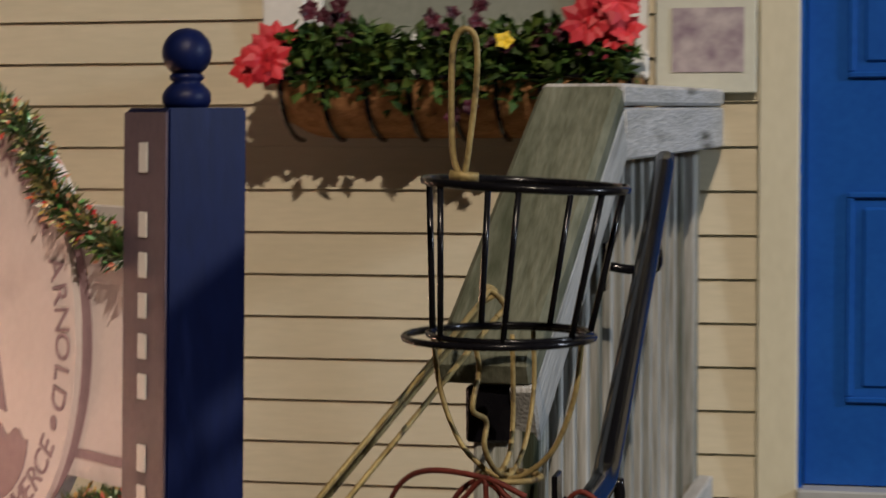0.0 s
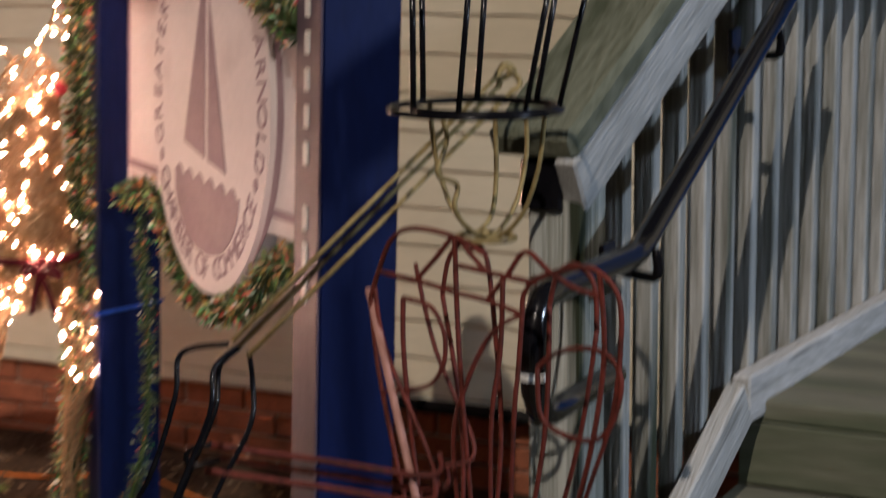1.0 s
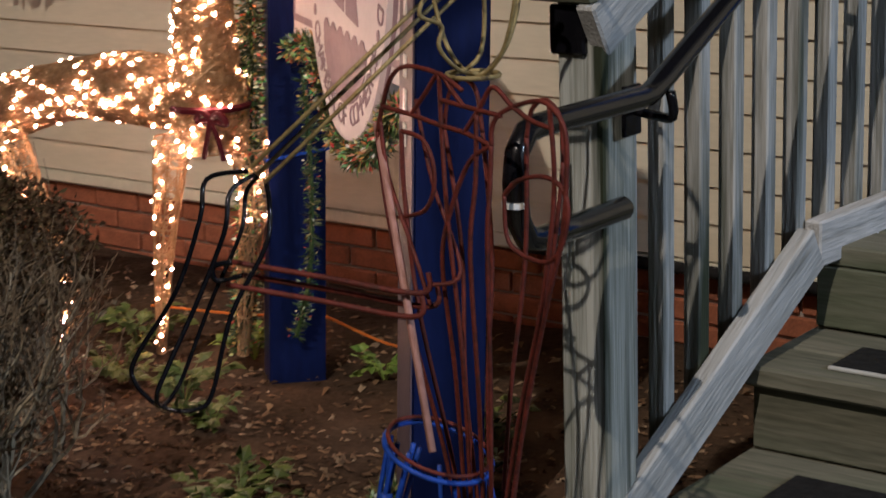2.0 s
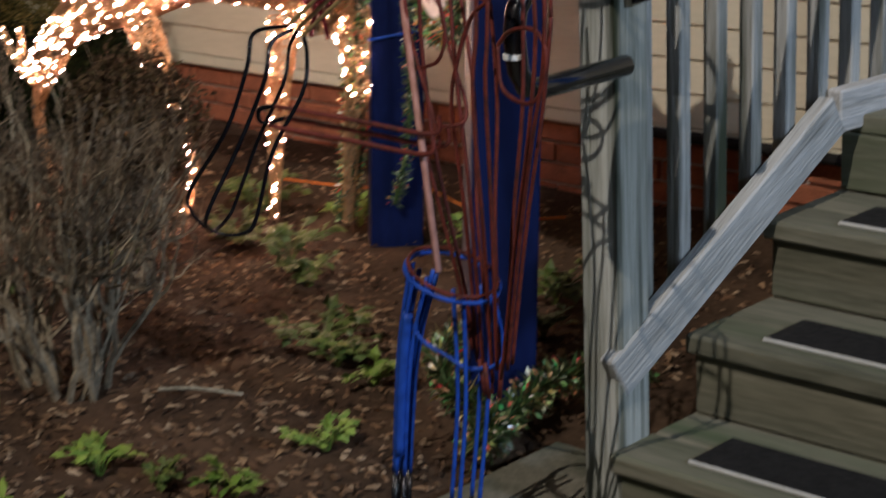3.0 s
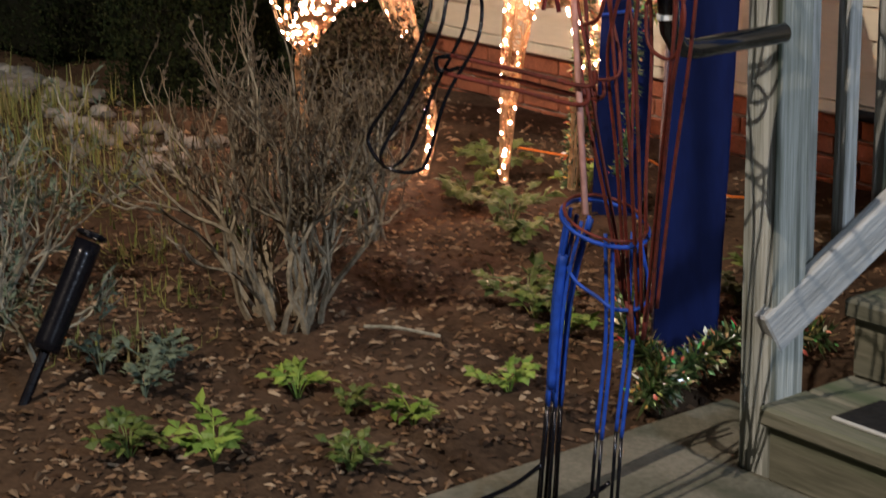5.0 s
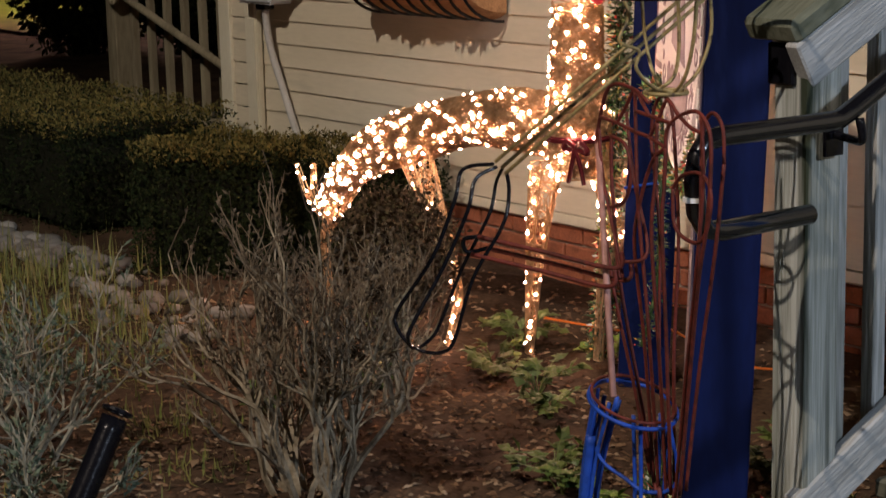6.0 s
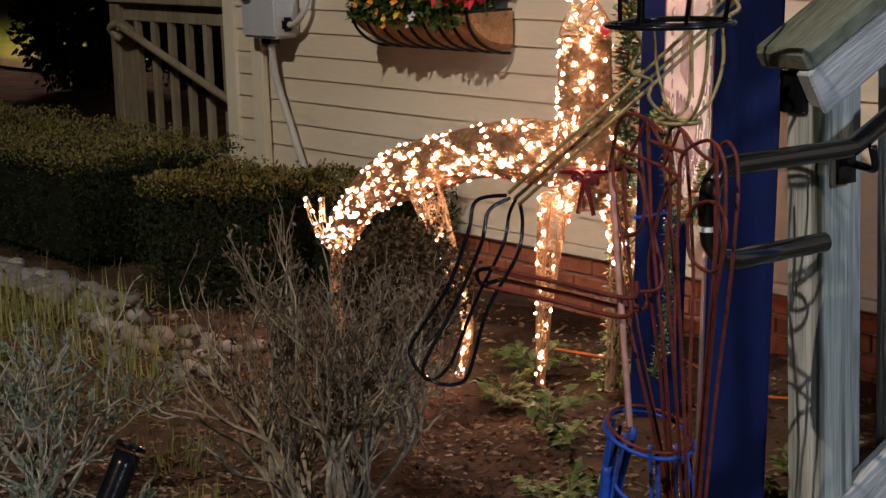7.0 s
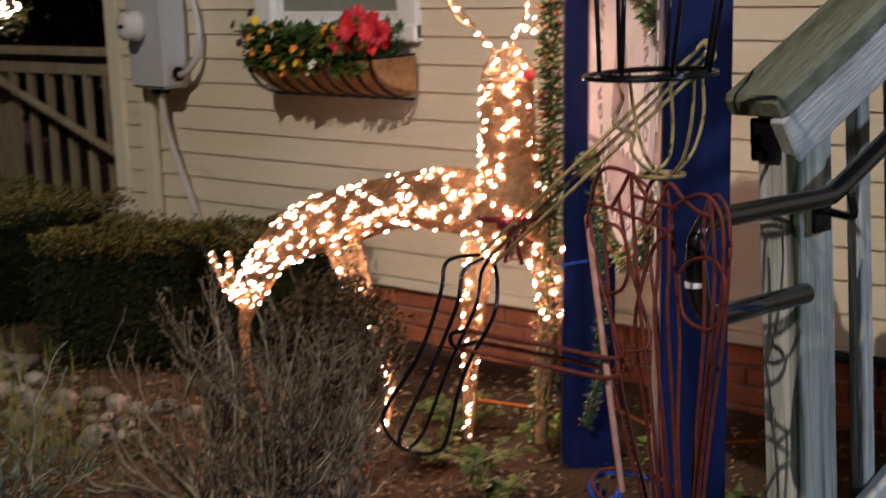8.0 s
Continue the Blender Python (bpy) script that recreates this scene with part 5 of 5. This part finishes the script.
def make_flower_box(x0, x1, zt, zb, plan, seed, label):
    random.seed(seed)
    b = thing("flower_box", label, "flower box", (0, 0, 0), group="window flower boxes")
    D = 0.20
    prof = [(-0.022 - D * math.sin(math.pi / 2 * i / 9), zb + (zt - zb) * (1 - math.cos(math.pi / 2 * i / 9))) for i in range(10)]
    V, F = [], []
    nx = 28
    for j in range(nx + 1):
        x = x0 + (x1 - x0) * j / nx
        inset = 0.10 * max(0, 1 - min(j, nx - j) / 3.0) ** 2
        for y, z in prof:
            V.append((x, y * (1 - 0 * inset), z + inset * 0.3 * (zt - z) / (zt - zb)))
    m = len(prof)
    for j in range(nx):
        for i in range(m - 1):
            F.append((j * m + i, (j + 1) * m + i, (j + 1) * m + i + 1, j * m + i + 1))
    for j in (0, nx):
        V.append((x0 + (x1 - x0) * j / nx, -0.022, zt))
        c = len(V) - 1
        for i in range(m - 1):
            F.append((c, j * m + i, j * m + i + 1))
    liner = raw("coir_liner", V, F, COIR, b, smooth=False)
    part("soil", box(x0 + 0.01, x1 - 0.01, -0.02 - D * 0.97, -0.024, zt - 0.03, zt - 0.006), SOIL, liner)
    k = 9
    for j in range(k):
        x = x0 + 0.012 + (x1 - x0 - 0.024) * j / (k - 1)
        V, F = [], []
        tube(V, F, [(x, y - 0.005, z - 0.004) for y, z in prof], 0.0062, 6)
        raw("iron_strap", V, F, BLACKM, b)
    V, F = [], []
    tube(V, F, [(x0, -0.024, zt), (x0, -0.026 - D, zt), (x1, -0.026 - D, zt), (x1, -0.024, zt)], 0.005, 6)
    raw("iron_rim", V, F, BLACKM, b)
    # planting: one thing a kind of flower
    LV, LF = [], []
    for i in range(2600):
        x = rnd(x0 + 0.02, x1 - 0.02)
        y = rnd(-0.26, -0.05)
        z = zt + rnd(-0.05, 0.10) + 0.03 * noise.noise(Vector((x * 9, y * 9, seed)))
        leafquad(LV, LF, Vector((x, y, z)), rvec() + Vector((0, -0.3, 0.3)), Vector((0, 0, 1)) + rvec() * 0.6, rnd(0.030, 0.055), rnd(0.018, 0.034), 0.4)
    fol = thing("flower_foliage", "dark green pansy foliage filling the flower box", "foliage", (0, 0, 0), group="flower box planting")
    tagged(raw("leaves", LV, LF, BOXLEAF, fol), kind="stuff")
    mats_ = {"red": (RED, 0.05, 9, "red poinsettia with large leafy bracts", "poinsettia"), "orange": (ORANGE, 0.02, 5, "orange pansies", "pansy"), "yellow": (YELLOW, 0.022, 5, "yellow pansy", "pansy"),
             "wine": (WINE, 0.024, 5, "dark wine-red pansies", "pansy"), "white": (WPETAL, 0.02, 5, "white pansies", "pansy")}
    for kind_, spots in plan.items():
        m_, r, pet, lab, nm = mats_[kind_]
        for t, dz, count in spots:
            PV, PF = [], []
            x = x0 + (x1 - x0) * t
            sp = 0.05 if kind_ != "red" else 0.045
            for i in range(count):
                p = Vector((x + rnd(-sp, sp), rnd(-0.28, -0.16), zt + dz + rnd(-0.04, 0.04)))
                flower(PV, PF, p, Vector((rnd(-.4, .4), -1, rnd(0.0, 0.6))), r * rnd(0.8, 1.2), pet)
            fl = thing(nm, lab + " in the window box", "flower", (0, 0, 0), group="flower box planting")
            tagged(raw("petals", PV, PF, m_, fl), kind="stuff")
            SV, SF = [], []
            tube(SV, SF, [(x, -0.14, zt - 0.02), (x, -0.17, zt + dz)], 0.003, 4)
            raw("stem", SV, SF, LEAFD, fl)


make_flower_box(0.425, 1.245, 1.925, 1.785, {"red": [(0.0, 0.05, 9), (0.93, 0.12, 12)], "yellow": [(0.29, 0.09, 1), (0.71, 0.10, 2)], "wine": [(0.12, 0.13, 5), (0.2, 0.10, 4), (0.42, 0.12, 4), (0.52, 0.14, 5), (0.63, 0.06, 4), (0.55, -0.05, 4), (0.76, 0.10, 5), (0.84, 0.08, 5)]}, 71, "brown coir flower box with dark iron straps and pansies")
make_flower_box(-2.72, -1.94, 1.395, 1.235, {"red": [(0.86, 0.10, 11), (1.0, 0.09, 9)], "wine": [(0.02, 0.08, 6), (0.08, 0.13, 5)], "orange": [(0.12, 0.06, 6), (0.22, 0.08, 6), (0.28, 0.0, 5), (0.5, 0.02, 5), (0.58, 0.05, 5), (0.66, 0.08, 6), (0.40, -0.03, 3)], "white": [(0.35, 0.11, 4), (0.55, -0.04, 3), (0.60, 0.0, 2)], "yellow": [(0.16, 0.10, 2), (0.45, -0.02, 2)]}, 72, "brown coir flower box with orange pansies and poinsettia")

# ---------- services on the wall ----------


def make_meter():
    m = thing("electric_meter", "grey electric meter box on the siding", "electric meter", (0, 0, 0))
    part("box", box(-3.70, -3.42, -0.145, -0.016, 1.235, 1.72, 0.012, 2), METER, m)
    V, F = lathe([(0.0, 0.0), (0.062, 0.0), (0.066, 0.012), (0.066, 0.03), (0.058, 0.036), (0.056, 0.075), (0.04, 0.086), (0.0, 0.088)], (0, 0, 0), 24)
    V = [(-3.60 + x, -0.145 - z, 1.50 + y) for x, y, z in V]
    dial = raw("meter_dial", V, F, PVC, m, "round glass-fronted dial", smooth=True)
    part("reading_bar", box(-3.62, -3.58, -0.2345, -0.232, 1.495, 1.512), BLACKM, dial)
    part("hub", box(-3.615, -3.545, -0.10, -0.04, 1.205, 1.234, 0.006), BLACKM, m)
    V, F = [], []
    tube(V, F, smoothline([(-3.58, -0.07, 1.215), (-3.575, -0.055, 1.05), (-3.50, -0.04, 0.85), (-3.42, -0.035, 0.68), (-3.36, -0.03, 0.55), (-3.34, -0.03, 0.30)], 8), 0.017, 10)
    raw("cable", V, F, PVC, m, "sagging grey cable", smooth=True)
    V, F = [], []
    tube(V, F, smoothline([(-3.43, -0.08, 1.295), (-3.37, -0.075, 1.30), (-3.31, -0.06, 1.36), (-3.29, -0.05, 1.46), (-3.33, -0.04, 1.60), (-3.38, -0.04, 1.72)], 8), 0.014, 10)
    raw("side_conduit", V, F, PVC, m, smooth=True)
    part("fitting", box(-3.455, -3.405, -0.11, -0.05, 1.265, 1.325, 0.012, 2), BLACKM, m)
    c = part("conduit_cover", box(-3.795, -3.70, -0.052, -0.013, 0.30, 1.235, 0.008, 2), TRIM)
    tagged(c, "cream painted conduit cover running down the wall", "conduit")


make_meter()


def make_spot():
    s = thing("garden_spotlight", "black stake spotlight aimed at the sign", "spotlight", (0, 0, 0))
    a, b = Vector((-0.075, -2.83, GZ)), Vector((-0.115, -2.615, 0.62))
    d = (b - a).normalized()
    V, F = [], []
    tube(V, F, [a - d * 0.05, a + d * 0.14], 0.012, 10)
    raw("stake", V, F, BLACKM, s)
    V, F = [], []
    tube(V, F, [a + d * 0.13, a + d * 0.15, b - d * 0.05, b - d * 0.045, b - d * 0.012], 0.031, 16)
    raw("housing", V, F, BLACKM, s, smooth=True)
    V, F = [], []
    ring_ = d.orthogonal().normalized()
    r2 = d.cross(ring_)
    tube(V, F, [b + d * 0.004 + (ring_ * math.cos(2 * math.pi * i / 20) + r2 * math.sin(2 * math.pi * i / 20)) * 0.032 for i in range(20)], 0.006, 6, True)
    raw("hood_rim", V, F, BLACKM, s)


make_spot()


# Darker than the stair wood: the deck's dimmer light put in its colour.
OLIVEWOOD = mat("olive_dimmed_wood", (0.34, 0.30, 0.20), (0.19, 0.165, 0.105), 0.85, scale=6, fine=45, bump=0.4, stretch=(1, 1, 0.2))


def make_deck():
    d = thing("deck_railing", "pale wooden deck railing with slim balusters", "railing", (0, 0, 0))
    Y = 0.5
    for x in (-6.08,):
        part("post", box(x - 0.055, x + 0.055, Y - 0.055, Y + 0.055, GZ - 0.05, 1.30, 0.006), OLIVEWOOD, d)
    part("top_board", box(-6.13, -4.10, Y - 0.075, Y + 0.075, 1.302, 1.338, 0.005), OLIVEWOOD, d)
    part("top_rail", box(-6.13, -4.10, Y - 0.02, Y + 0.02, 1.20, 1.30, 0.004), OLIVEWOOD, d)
    x = -5.9
    while x < -4.2:
        if abs(x + 6.08) > 0.08:
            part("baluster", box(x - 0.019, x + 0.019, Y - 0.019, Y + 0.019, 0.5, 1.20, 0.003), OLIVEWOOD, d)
        x += 0.19
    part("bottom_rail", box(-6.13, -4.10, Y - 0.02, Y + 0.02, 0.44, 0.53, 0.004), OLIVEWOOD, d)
    V, F = [], []
    tube(V, F, smoothline([(-5.96, Y - 0.08, 1.10), (-6.0, Y - 0.12, 1.16), (-5.9, Y - 0.12, 1.19), (-5.75, Y - 0.12, 1.14), (-4.2, Y - 0.12, 0.68)], 5), 0.022, 8)
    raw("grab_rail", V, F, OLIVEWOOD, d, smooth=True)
    bm = box(-6.13, -4.08, 0.6, 3.0, 0.36, 0.42)
    tagged(part("deck_floor", bm, DECK), "grey deck floor beside the house", "deck", kind="structure")
    random.seed(81)
    V, F = [], []
    s = thing("lit_bush", "distant bush wrapped in warm fairy lights", "bush", (0, 0, 0))
    for i in range(260):
        dd = rvec()
        p = Vector((-15.6, 5.2, 1.55)) + Vector((dd.x * 0.95, dd.y * 0.7, dd.z * 0.75)) * rnd(0.6, 1)
        k = len(V)
        for o in ((0.018, 0, 0), (-0.018, 0, 0), (0, 0.018, 0), (0, -0.018, 0), (0, 0, 0.02), (0, 0, -0.02)):
            V.append(tuple(p + Vector(o)))
        F += [(k, k + 2, k + 4), (k + 2, k + 1, k + 4), (k + 1, k + 3, k + 4), (k + 3, k, k + 4), (k + 2, k, k + 5), (k + 1, k + 2, k + 5), (k + 3, k + 1, k + 5), (k, k + 3, k + 5)]
    tagged(raw("string_light_mass", V, F, BULB, s), kind="stuff")
    V, F = [], []
    for i in range(2500):
        dd = rvec()
        p = Vector((-15.6, 5.2, 1.3)) + Vector((dd.x, dd.y * 0.75, dd.z)) * rnd(0.5, 0.95)
        leafquad(V, F, p, rvec(), rvec(), rnd(0.06, 0.12), rnd(0.03, 0.06))
    tagged(raw("leaves", V, F, HEDGE, s), kind="stuff")
    random.seed(82)
    V, F = [], []
    for i in range(14000):
        x, z = rnd(-34, -4.4), rnd(0.2, 3.2)
        leafquad(V, F, Vector((x, rnd(15.5, 17.5), z + 0.6 * noise.noise(Vector((x, 0, 0))))), rvec(), rvec(), rnd(0.15, 0.35), rnd(0.08, 0.18))
    tagged(raw("far_shrubbery", V, F, HEDGE), "dark far shrubbery at the yard's end", "shrubbery", kind="stuff")


make_deck()
